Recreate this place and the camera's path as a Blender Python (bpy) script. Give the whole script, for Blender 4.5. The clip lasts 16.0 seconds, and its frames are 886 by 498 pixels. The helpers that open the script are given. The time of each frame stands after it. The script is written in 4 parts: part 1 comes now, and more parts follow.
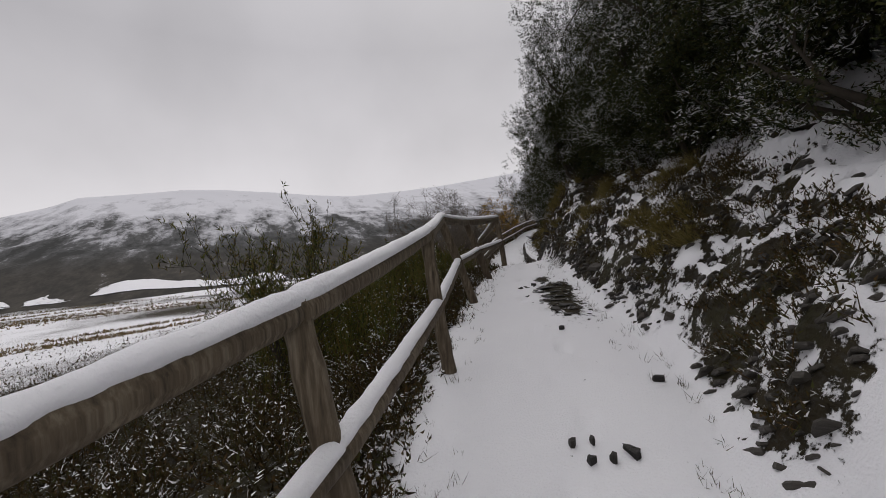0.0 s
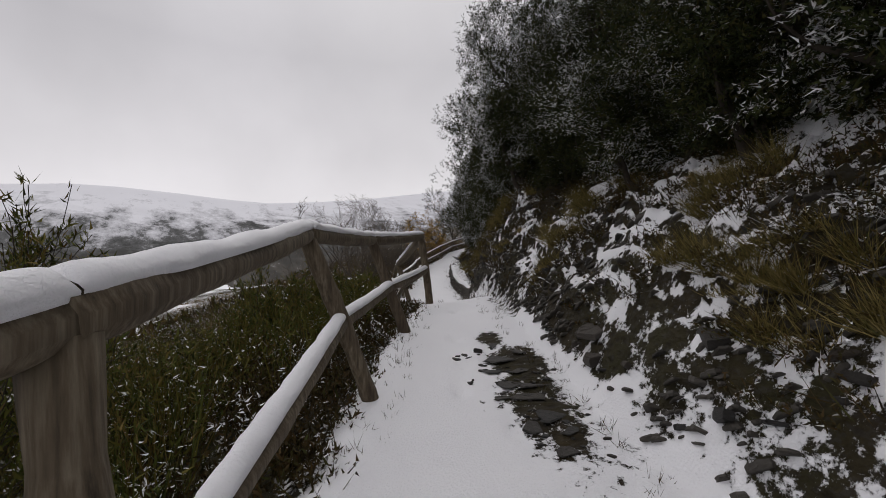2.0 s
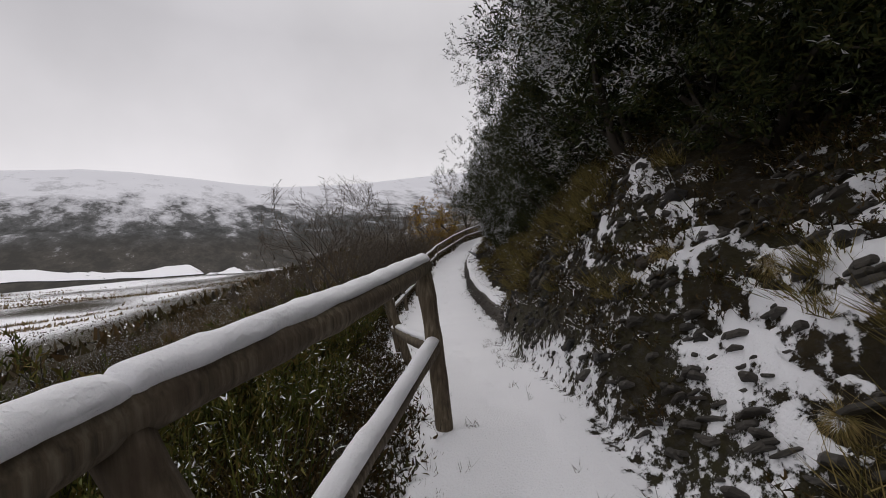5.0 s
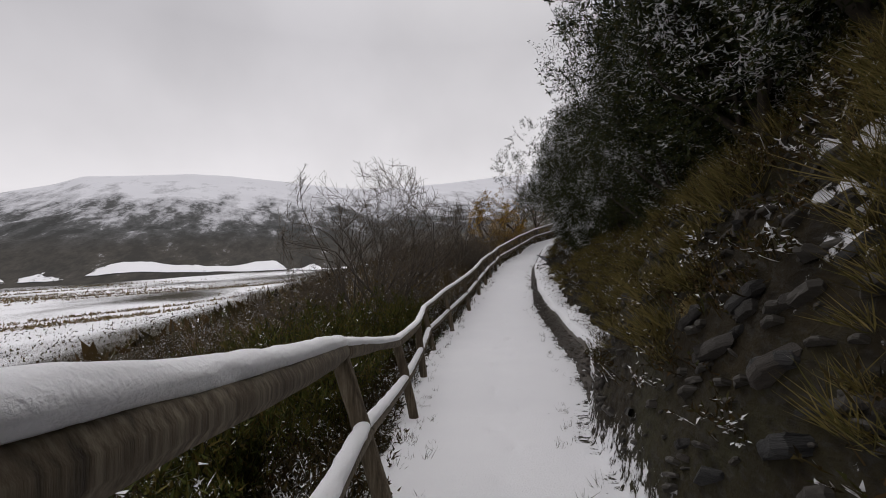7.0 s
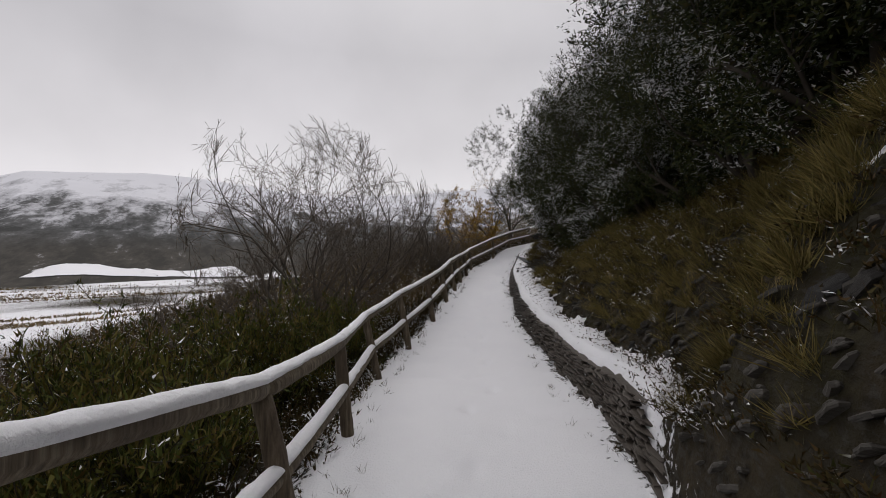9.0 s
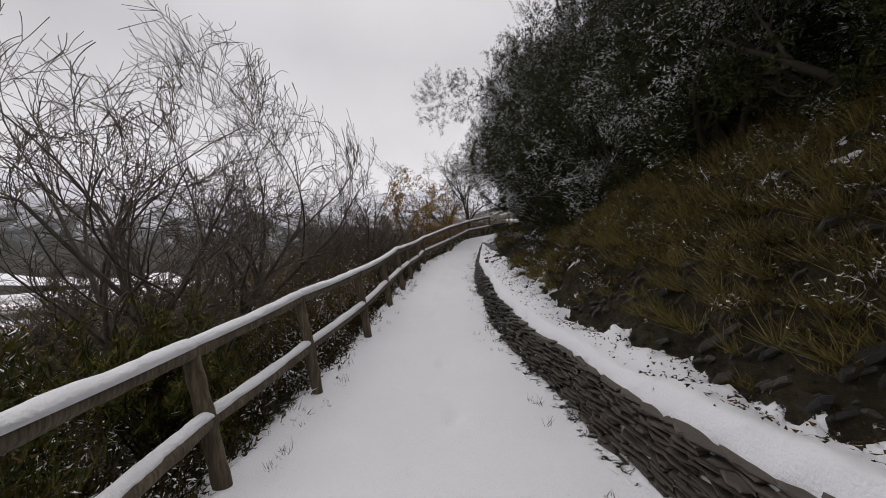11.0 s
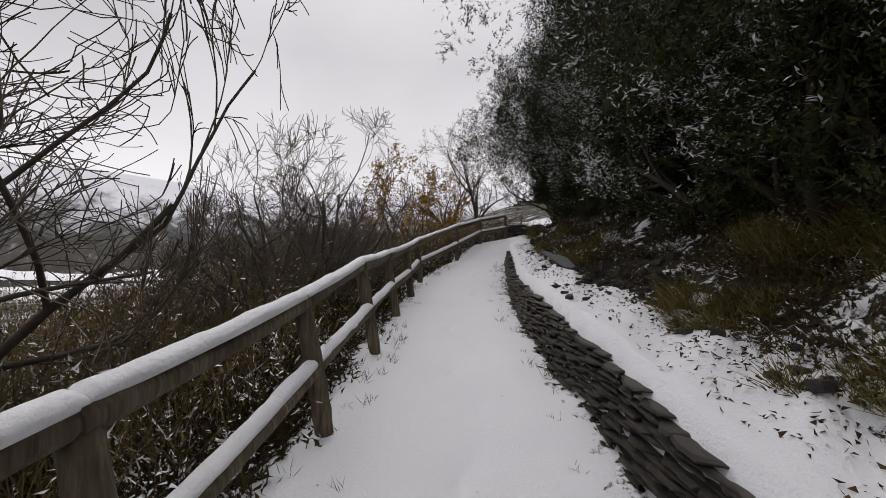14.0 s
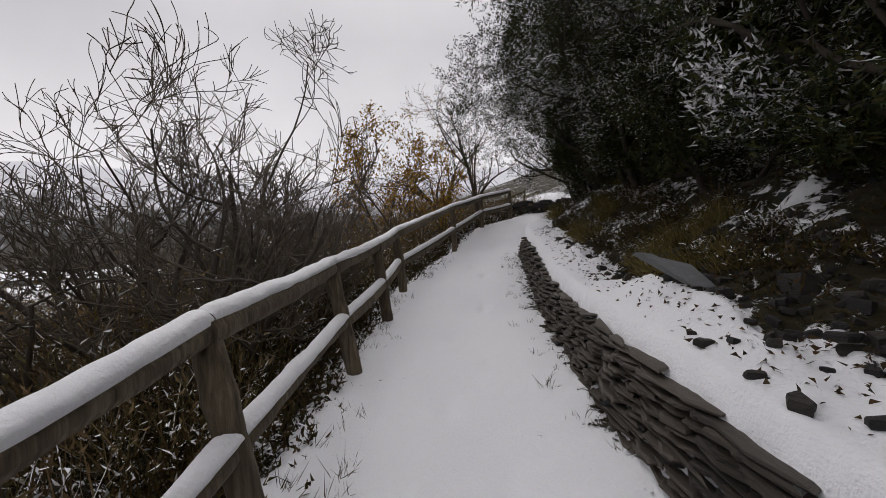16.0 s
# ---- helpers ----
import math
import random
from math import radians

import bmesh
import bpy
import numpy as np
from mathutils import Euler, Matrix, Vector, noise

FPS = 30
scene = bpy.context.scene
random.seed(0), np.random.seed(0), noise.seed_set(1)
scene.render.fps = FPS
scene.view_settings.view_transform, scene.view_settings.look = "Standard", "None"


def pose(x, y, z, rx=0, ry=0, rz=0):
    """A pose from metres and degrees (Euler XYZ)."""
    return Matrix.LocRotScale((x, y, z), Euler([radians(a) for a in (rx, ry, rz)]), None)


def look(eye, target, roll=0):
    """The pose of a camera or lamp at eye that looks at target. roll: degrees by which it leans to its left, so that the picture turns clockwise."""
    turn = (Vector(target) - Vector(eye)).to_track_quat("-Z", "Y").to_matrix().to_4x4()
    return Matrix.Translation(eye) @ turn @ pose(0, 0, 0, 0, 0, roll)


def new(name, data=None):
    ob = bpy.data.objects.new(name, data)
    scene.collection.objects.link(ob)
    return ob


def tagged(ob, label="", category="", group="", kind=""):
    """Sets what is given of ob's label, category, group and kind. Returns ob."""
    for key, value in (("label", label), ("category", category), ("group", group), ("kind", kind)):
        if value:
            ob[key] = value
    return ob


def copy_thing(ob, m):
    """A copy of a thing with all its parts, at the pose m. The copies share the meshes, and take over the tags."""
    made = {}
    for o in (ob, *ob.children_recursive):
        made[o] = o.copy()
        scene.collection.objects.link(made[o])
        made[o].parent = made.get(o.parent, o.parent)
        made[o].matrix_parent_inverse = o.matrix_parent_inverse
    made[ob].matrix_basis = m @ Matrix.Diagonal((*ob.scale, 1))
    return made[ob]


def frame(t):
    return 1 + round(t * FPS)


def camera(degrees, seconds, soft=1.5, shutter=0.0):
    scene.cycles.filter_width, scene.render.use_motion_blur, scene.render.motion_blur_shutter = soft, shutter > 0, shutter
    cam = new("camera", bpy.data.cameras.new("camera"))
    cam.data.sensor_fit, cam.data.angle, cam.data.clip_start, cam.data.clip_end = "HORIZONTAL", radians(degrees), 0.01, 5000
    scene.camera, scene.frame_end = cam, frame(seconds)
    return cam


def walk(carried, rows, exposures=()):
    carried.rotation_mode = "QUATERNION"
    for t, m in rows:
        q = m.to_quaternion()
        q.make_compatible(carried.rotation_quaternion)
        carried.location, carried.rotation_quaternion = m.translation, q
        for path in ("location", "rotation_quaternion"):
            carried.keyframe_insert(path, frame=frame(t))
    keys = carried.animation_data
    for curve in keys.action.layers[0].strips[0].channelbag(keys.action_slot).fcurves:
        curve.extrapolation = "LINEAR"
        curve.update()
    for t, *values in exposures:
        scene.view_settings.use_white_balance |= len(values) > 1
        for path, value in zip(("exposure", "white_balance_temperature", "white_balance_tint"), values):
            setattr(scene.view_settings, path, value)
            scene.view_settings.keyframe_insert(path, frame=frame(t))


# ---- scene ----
cam = camera(94.69, 16.0, soft=0.8)
# seconds, eye (x, y, z), yaw, pitch, roll
PATH = [
    (0, 0.024, -0.053, 1.599, 0.04, -1.13, 4.04),
    (0.5, 0.074, 0.696, 1.598, -5.49, 1.44, 2.60),
    (1, 0.128, 1.480, 1.697, -13.23, 1.57, 1.27),
    (1.5, 0.380, 2.192, 1.789, -12.50, -1.07, 1.32),
    (2, 0.422, 2.872, 1.754, -10.58, 0.56, 1.47),
    (2.5, 0.491, 3.540, 1.890, -10.85, -1.11, 1.30),
    (3, 0.657, 4.209, 1.956, -8.58, -4.58, 3.48),
    (3.5, 0.750, 4.747, 1.961, -9.66, -1.20, 4.00),
    (3.7, 0.751, 4.957, 2.000, -10.44, -1.71, 2.51),
    (5.8, 1.428, 8.218, 2.328, -7.02, -1.95, 1.52),
    (6, 1.543, 8.515, 2.294, -5.85, -2.10, 1.11),
    (6.5, 1.694, 9.314, 2.304, -6.38, -3.21, 0.03),
    (7, 1.794, 9.974, 2.189, 0.51, -1.45, 1.01),
    (7.5, 1.860, 10.569, 2.172, -2.07, -0.40, -0.15),
    (8, 1.902, 11.206, 2.052, -4.90, 1.21, -0.03),
    (8.5, 1.952, 11.832, 1.977, -2.69, 0.16, 0.37),
    (8.7, 1.958, 12.132, 1.868, -3.68, 0.03, -0.55),
    (10.8, 2.341, 15.282, 1.360, -6.12, 1.12, 0.42),
    (11, 2.394, 15.581, 1.374, -10.55, 0.17, 0.29),
    (11.5, 2.474, 16.408, 1.320, -9.08, 0.92, 1.06),
    (12, 2.539, 17.185, 1.317, -8.62, 2.92, -1.30),
    (12.5, 2.584, 18.015, 1.347, -9.05, 2.16, 0.68),
    (13, 2.677, 18.826, 1.383, -5.41, 0.36, -0.67),
    (13.5, 2.791, 19.606, 1.390, -10.14, 0.83, 0.51),
    (14, 2.969, 20.353, 1.486, -11.74, 0.80, -1.26),
    (14.5, 3.068, 21.008, 1.439, -11.26, 2.62, -3.98),
    (15, 3.232, 21.585, 1.378, -14.04, 4.01, -0.58),
    (15.5, 3.381, 22.078, 1.547, -9.17, 1.17, -1.99),
    (16, 3.515, 22.740, 1.677, -12.39, -1.99, 1.43),
]
walk(cam, [(t, pose(x, y, z, 90 + pitch, roll, yaw)) for t, x, y, z, yaw, pitch, roll in PATH],
     [(0, -.18), (.5, -.12), (1.5, -.03), (2.5, 0), (8.7, 0), (10.8, .12), (14.5, .2), (16, .12)])

# ---------------------------------------------------------------- world and light
world = bpy.data.worlds.new("overcast")
scene.world = world
world.use_nodes = True
wn, wl = world.node_tree.nodes, world.node_tree.links
wn.clear()
w_out, w_bg = wn.new("ShaderNodeOutputWorld"), wn.new("ShaderNodeBackground")
w_sky = wn.new("ShaderNodeTexSky")
w_sky.sky_type, w_sky.sun_disc = "NISHITA", False
w_sky.sun_elevation, w_sky.sun_rotation = radians(35), radians(5)
w_grey = wn.new("ShaderNodeHueSaturation")
w_grey.inputs["Saturation"].default_value = 0.15
w_grey.inputs["Value"].default_value = 0.06
w_co = wn.new("ShaderNodeTexCoord")
w_sep = wn.new("ShaderNodeSeparateXYZ")
w_ramp = wn.new("ShaderNodeValToRGB")
w_noise = wn.new("ShaderNodeTexNoise")
w_noise.inputs["Scale"].default_value, w_noise.inputs["Detail"].default_value = 2.2, 5
w_cloud = wn.new("ShaderNodeMix")
w_cloud.data_type, w_cloud.blend_type = "RGBA", "MULTIPLY"
w_cloud.inputs[0].default_value = 1.0
w_map = wn.new("ShaderNodeMapRange")
w_map.inputs[1].default_value, w_map.inputs[2].default_value = 0.3, 0.7
w_map.inputs[3].default_value, w_map.inputs[4].default_value = 0.86, 1.08
el = w_ramp.color_ramp.elements
el[0].position, el[0].color = 0.0, (0.60, 0.582, 0.604, 1)
el[1].position, el[1].color = 1.0, (1.2, 1.165, 1.198, 1)
for at, c in ((0.10, (0.90, 0.869, 0.900, 1)), (0.22, (0.75, 0.725, 0.755, 1)), (0.42, (0.57, 0.553, 0.583, 1)), (0.60, (0.66, 0.642, 0.670, 1))):
    e = el.new(at)
    e.color = c
w_mix = wn.new("ShaderNodeMix")
w_mix.data_type = "RGBA"
w_mix.inputs[0].default_value = 0.9
wl.new(w_sky.outputs[0], w_grey.inputs["Color"])
wl.new(w_co.outputs["Generated"], w_sep.inputs[0])
wl.new(w_co.outputs["Generated"], w_noise.inputs["Vector"])
wl.new(w_noise.outputs[0], w_map.inputs[0])
wl.new(w_sep.outputs[2], w_ramp.inputs[0])
wl.new(w_ramp.outputs[0], w_cloud.inputs[6])
wl.new(w_map.outputs[0], w_cloud.inputs[7])
wl.new(w_grey.outputs[0], w_mix.inputs[6])
wl.new(w_cloud.outputs[2], w_mix.inputs[7])
wl.new(w_mix.outputs[2], w_bg.inputs[0])
w_bg.inputs[1].default_value = 1.0
wl.new(w_bg.outputs[0], w_out.inputs[0])
sun = new("sun", bpy.data.lights.new("sun", "SUN"))
sun.data.energy, sun.data.angle, sun.data.color = 0.75, radians(50), (1.0, 0.97, 0.94)
sun.matrix_world = look((0, 0, 40), (-2, -25, 22))

# ---------------------------------------------------------------- numbers in the plan
GY = (-8, 0, 1.6, 3.73, 6.15, 7.87, 9.72, 12.4, 14.8, 16.3, 18.4, 19.9, 21.6, 22.9, 24.3, 25.9, 27.1, 28, 30.7, 32.5, 34.5, 36.3, 40, 46)
GZ = (-.45, .1, .2, .37, .62, .8, .9, .53, .05, .02, -.14, -.07, .12, .39, .53, .64, .77, .95, 1.33, 1.85, 2.1, 2.4, 3.0, 3.8)
FY = (-8, 0, 1.6, 3.73, 6.15, 7.87, 9.72, 12.4, 14.8, 16.3, 18.4, 19.9, 21.6, 22.9, 24.3, 25.9, 27.1, 28, 30.7, 32.5, 34.5, 40)
FX = (-2.4, -.74, -.31, .02, .47, .91, 1.46, 1.44, 1.39, 1.42, 1.52, 1.92, 2.43, 2.82, 3.18, 3.52, 3.87, 4.13, 5.5, 6.67, 8.2, 13)
RY = (-8, 0, 1.9, 2.55, 3.7, 5, 6, 7, 8.3, 10, 11.7, 13.5, 14.3, 15.2, 16.5, 17.7, 19.2, 20.5, 21.8, 22.8, 23.4, 24.7, 26.7, 27.9, 29.5, 31.4, 34, 40)
RX = (.3, 1.05, 1.42, 1.72, 1.95, 2.0, 2.08, 2.2, 2.4, 2.55, 2.75, 3.05, 3.3, 3.6, 3.88, 4.03, 4.22, 4.25, 4.32, 4.52, 4.6, 4.86, 5.45, 5.85, 6.4, 7.4, 9.4, 15)
# bearing and elevation of the far ridge
CREST_AZ = (-50, -20, -10, -4, 0, 6, 12.5, 17, 22, 28, 32, 35.7, 38.6, 41.7, 44, 46.8, 54, 70, 125)
CREST_EL = (9, 9, 8.6, 8.1, 7.7, 7.3, 7.0, 7.3, 7.8, 8.2, 8.2, 7.8, 7.5, 7.2, 6.2, 5.4, 3, 2.4, 3)
# wall of the bank: how far it rises over the path, b metres behind the path's edge
WALL_FROM, WALL_TO = 14.9, 30.6


def ground_z(y):
    return np.interp(y, GY, GZ)


def fence_x(y):
    return np.interp(y, FY, FX)


def edge_x(y):
    return np.interp(y, RY, RX)


TABLE = np.random.RandomState(7).rand(256, 256)


def vnoise(x, y):
    """Smooth value noise, -1 to 1."""
    xi, yi = np.floor(x).astype(int), np.floor(y).astype(int)
    u, v = x - xi, y - yi
    u, v = u * u * (3 - 2 * u), v * v * (3 - 2 * v)
    a, b = TABLE[xi % 256, yi % 256], TABLE[(xi + 1) % 256, yi % 256]
    c, d = TABLE[xi % 256, (yi + 1) % 256], TABLE[(xi + 1) % 256, (yi + 1) % 256]
    return 2 * ((a * (1 - u) + b * u) * (1 - v) + (c * (1 - u) + d * u) * v) - 1


def fbm(x, y, octaves=4):
    x, y = np.asarray(x, float), np.asarray(y, float)
    total, amp = np.zeros(np.broadcast(x, y).shape), 1.0
    for k in range(octaves):
        total = total + amp * vnoise(x * 2 ** k + 17.3 * k, y * 2 ** k + 5.1 * k)
        amp *= 0.5
    return total / 1.9


def smooth(a, b, v):
    t = np.clip((v - a) / (b - a), 0, 1)
    return t * t * (3 - 2 * t)


def bank(b, y):
    """Height of the hillside over the path, b metres in from the path's edge."""
    early = np.interp(b, (0, .15, .35, .65, 1.0, 1.7, 3, 8, 60, 400), (0, .22, .62, 1.08, 1.45, 1.9, 2.8, 6.0, 38, 150))
    cut = np.interp(b, (0, .08, .3, .5, .8, 1.3, 3, 8, 60, 400), (0, .35, 1.1, 1.55, 2.0, 2.45, 3.3, 6.4, 38, 150))
    late = np.interp(b, (0, .15, .5, 1.0, 1.8, 4, 9, 60, 400), (.46, .48, .60, .85, 1.3, 2.6, 6.0, 38, 150))
    m1, m2 = smooth(8.5, 11.0, y), smooth(19.5, 22.5, y)
    low = early * (1 - m1) + cut * m1
    walled = smooth(14.6, 15.2, y)
    step = np.interp(b, (0, .03, .09, .6), (0, .02, .48, .54))
    behind = step + np.where(b > .5, np.interp(b - .5, (0, .08, .3, .5, .8, 1.3, 3, 8, 60, 400), (0, .2, .75, 1.1, 1.5, 1.95, 2.8, 6.0, 38, 150)), 0)
    low = low * (1 - walled) + behind * walled
    late = np.where(b < .2, step, late)
    high = low * (1 - m2) + late * m2
    end = smooth(31.2, 30.0, y)
    return high * end + np.interp(b, (0, .5, 1.0, 2, 4, 9, 60, 400), (0, .2, .4, .8, 1.5, 3.0, 22, 130)) * (1 - end)


def height(x, y):
    x, y = np.asarray(x, float), np.asarray(y, float)
    g, xl, xr = ground_z(y), fence_x(y), edge_x(y)
    d, b = np.maximum(xl - .1 - x, 0), np.maximum(x - xr, 0)
    z = g - np.interp(d, (0, .4, 1, 3, 14, 40, 110, 220, 900, 4000), (0, .14, .38, 1.0, 3.2, 11, 42, 50, 52, 52))
    z = z + np.where(b > 0, bank(b, y), 0)
    near = np.exp(-np.hypot(x - 2, y - 15) / 60)
    rough = .018 * fbm(x * 2.2, y * 2.2, 3)
    off = smooth(.12, .5, b) * near
    z = z + rough * near + off * (.24 * fbm(x * 1.5 + 9, y * 1.5, 4) + .12 * fbm(x * 4.5, y * 4.5, 3)) + smooth(.3, 2, d) * near * .25 * fbm(x * .7, y * .7 + 3, 4)
    # ledges in the bank: flat treads, steep broken risers
    layer = z * 4.2 + y * .3 + 1.9 * fbm(x * 1.1 + 2, y * 1.1, 5)
    step = layer - np.floor(layer)
    z = z + off * smooth(24, 20, y) * .17 * (smooth(.45, .98, step) - step)
    # a low crown and trodden middle of the path
    mid = (x - xl) / np.maximum(xr - xl, .1)
    z = z + .08 * np.clip(mid, 0, 1)
    z = z - .03 * np.exp(-((mid - .52) / .22) ** 2) * (b <= 0) * (d <= 0)
    k = np.round(y / .68)
    step_x = xl + (xr - xl) * .52 + np.where(k % 2 == 0, .12, -.12) + .05 * np.sin(k * 2.7)
    z = z - .042 * np.exp(-((x - step_x) / .065) ** 2 - ((y - k * .68) / .14) ** 2) * (.5 + .5 * np.sin(k * 1.3) ** 2) * (b <= 0) * (d <= 0)
    return z + .02 * fbm(x * .9 + 3, y * .9, 2) * near * (b <= 0)


# ---------------------------------------------------------------- materials
def material(name):
    m = bpy.data.materials.new(name)
    m.use_nodes = True
    return m, m.node_tree.nodes, m.node_tree.links, m.node_tree.nodes["Principled BSDF"]


def tex(n, l, kind, scale, coord="Object", detail=6, rough=.6, stretch=None):
    co = n.new("ShaderNodeTexCoord")
    t = n.new(kind)
    t.inputs["Scale"].default_value = scale
    if kind == "ShaderNodeTexNoise":
        t.inputs["Detail"].default_value, t.inputs["Roughness"].default_value = detail, rough
    if stretch:
        mp = n.new("ShaderNodeMapping")
        mp.inputs["Scale"].default_value = stretch
        l.new(co.outputs[coord], mp.inputs[0])
        l.new(mp.outputs[0], t.inputs["Vector"])
    else:
        l.new(co.outputs[coord], t.inputs["Vector"])
    return t.outputs[0]


def ramp(n, l, source, stops):
    r = n.new("ShaderNodeValToRGB")
    e = r.color_ramp.elements
    e[0].position, e[0].color = stops[0][0], (*stops[0][1], 1)
    e[1].position, e[1].color = stops[-1][0], (*stops[-1][1], 1)
    for at, c in stops[1:-1]:
        k = e.new(at)
        k.color = (*c, 1)
    l.new(source, r.inputs[0])
    return r.outputs[0]


def mix(n, l, factor, a, b):
    m = n.new("ShaderNodeMix")
    m.data_type = "RGBA"
    for socket, value in ((m.inputs[0], factor), (m.inputs[6], a), (m.inputs[7], b)):
        if isinstance(value, bpy.types.NodeSocket):
            l.new(value, socket)
        else:
            socket.default_value = (*value, 1) if isinstance(value, tuple) else value
    return m.outputs[2]


def calc(n, l, op, a, b=0.0, clamp=False):
    m = n.new("ShaderNodeMath")
    m.operation, m.use_clamp = op, clamp
    for socket, value in zip(m.inputs, (a, b)):
        if isinstance(value, bpy.types.NodeSocket):
            l.new(value, socket)
        else:
            socket.default_value = value
    return m.outputs[0]


def bump(n, l, b, source, strength, distance=.02):
    k = n.new("ShaderNodeBump")
    k.inputs["Strength"].default_value, k.inputs["Distance"].default_value = strength, distance
    l.new(source, k.inputs["Height"])
    l.new(k.outputs[0], b.inputs["Normal"])


def make_snow():
    m, n, l, b = material("snow")
    big, fine = tex(n, l, "ShaderNodeTexNoise", 1.3), tex(n, l, "ShaderNodeTexNoise", 45, detail=8)
    l.new(ramp(n, l, big, ((.3, (.80, .80, .83)), (.7, (.87, .87, .885)))), b.inputs["Base Color"])
    b.inputs["Roughness"].default_value = .75
    b.inputs["Specular IOR Level"].default_value = .2
    b.inputs["Subsurface Weight"].default_value = 0.0
    bump(n, l, b, fine, .7, .02)
    return m


def make_ground():
    """Snow where the cover is thick, earth, dead grass and slate chips where it is thin."""
    m, n, l, b = material("ground_cover")
    a = n.new("ShaderNodeAttribute")
    a.attribute_name = "cover"
    fine, big = tex(n, l, "ShaderNodeTexNoise", 11, detail=11, rough=.74), tex(n, l, "ShaderNodeTexNoise", 1.1)
    grain = tex(n, l, "ShaderNodeTexNoise", 60, detail=8)
    v = calc(n, l, "ADD", a.outputs["Fac"], calc(n, l, "MULTIPLY", calc(n, l, "SUBTRACT", fine, .5), 1.9))
    mask = n.new("ShaderNodeMapRange")
    mask.inputs[1].default_value, mask.inputs[2].default_value = .46, .54
    l.new(v, mask.inputs[0])
    mid = tex(n, l, "ShaderNodeTexNoise", 3.5, detail=8, rough=.65)
    layer = tex(n, l, "ShaderNodeTexNoise", 4, detail=8, rough=.7, stretch=(1.5, 3.5, 7))
    crack = tex(n, l, "ShaderNodeTexVoronoi", 7, stretch=(1, 1.5, 2.5))
    earth = mix(n, l, ramp(n, l, mid, ((.35, (0, 0, 0)), (.65, (1, 1, 1)))), (.012, .009, .005), (.056, .042, .019))
    earth = mix(n, l, ramp(n, l, big, ((.45, (0, 0, 0)), (.62, (.8, .8, .8)))), earth, (.050, .050, .018))
    earth = mix(n, l, ramp(n, l, layer, ((.52, (0, 0, 0)), (.60, (.85, .85, .85)))), earth, (.066, .062, .056))
    earth = mix(n, l, ramp(n, l, crack, ((.12, (.75, .75, .75)), (.4, (0, 0, 0)))), earth, (.006, .005, .004))
    earth = mix(n, l, grain, earth, (.030, .024, .015))
    white = mix(n, l, big, (.80, .80, .83), (.87, .87, .885))
    l.new(mix(n, l, mask.outputs[0], earth, white), b.inputs["Base Color"])
    b.inputs["Roughness"].default_value = .85
    b.inputs["Specular IOR Level"].default_value = .15
    h = calc(n, l, "ADD", calc(n, l, "MULTIPLY", mask.outputs[0], .8), calc(n, l, "ADD", calc(n, l, "MULTIPLY", grain, .45), calc(n, l, "MULTIPLY", mid, .5)))
    rough_h = calc(n, l, "MULTIPLY", calc(n, l, "ADD", layer, calc(n, l, "ADD", mid, crack)), calc(n, l, "SUBTRACT", 1.0, mask.outputs[0]))
    h = calc(n, l, "ADD", h, calc(n, l, "MULTIPLY", rough_h, 1.6))
    bump(n, l, b, h, .75, .035)
    return m


def make_wood():
    m, n, l, b = material("weathered_wood")
    grain = tex(n, l, "ShaderNodeTexNoise", 5, stretch=(9, 9, .7), detail=9)
    blotch = tex(n, l, "ShaderNodeTexNoise", 2.5)
    c = ramp(n, l, grain, ((.25, (.026, .019, .012)), (.5, (.112, .088, .058)), (.75, (.22, .185, .135))))
    l.new(mix(n, l, ramp(n, l, blotch, ((.45, (0, 0, 0)), (.7, (.8, .8, .8)))), c, (.052, .036, .024)), b.inputs["Base Color"])
    b.inputs["Roughness"].default_value = .8
    b.inputs["Specular IOR Level"].default_value = .25
    bump(n, l, b, grain, .7, .01)
    return m


def make_bark(name, dark, light):
    m, n, l, b = material(name)
    g = tex(n, l, "ShaderNodeTexNoise", 14, stretch=(1, 1, .35))
    l.new(mix(n, l, g, dark, light), b.inputs["Base Color"])
    b.inputs["Roughness"].default_value = .85
    b.inputs["Specular IOR Level"].default_value = .15
    bump(n, l, b, g, .5, .01)
    return m


def make_leaf(name, colours, snow_from, patch=1.6, snowy=True):
    """Leaf with its colour varied leaf by leaf, and snow lying in drifts on leaves that face up."""
    m, n, l, b = material(name)
    geo = n.new("ShaderNodeNewGeometry")
    c = ramp(n, l, geo.outputs["Random Per Island"], tuple((i / (len(colours) - 1), k) for i, k in enumerate(colours)))
    if snowy:
        sep = n.new("ShaderNodeSeparateXYZ")
        l.new(geo.outputs["Normal"], sep.inputs[0])
        co = n.new("ShaderNodeTexCoord")
        t = n.new("ShaderNodeTexNoise")
        t.inputs["Scale"].default_value, t.inputs["Detail"].default_value = patch, 4
        l.new(geo.outputs["Position"], t.inputs["Vector"])
        up = calc(n, l, "ABSOLUTE", sep.outputs[2])
        s = calc(n, l, "ADD", calc(n, l, "MULTIPLY", up, .35), t.outputs[0])
        k = n.new("ShaderNodeMapRange")
        k.inputs[1].default_value, k.inputs[2].default_value = snow_from, snow_from + .06
        l.new(s, k.inputs[0])
        c = mix(n, l, k.outputs[0], c, (.82, .82, .84))
    l.new(c, b.inputs["Base Color"])
    b.inputs["Roughness"].default_value = .7
    b.inputs["Specular IOR Level"].default_value = .15
    return m


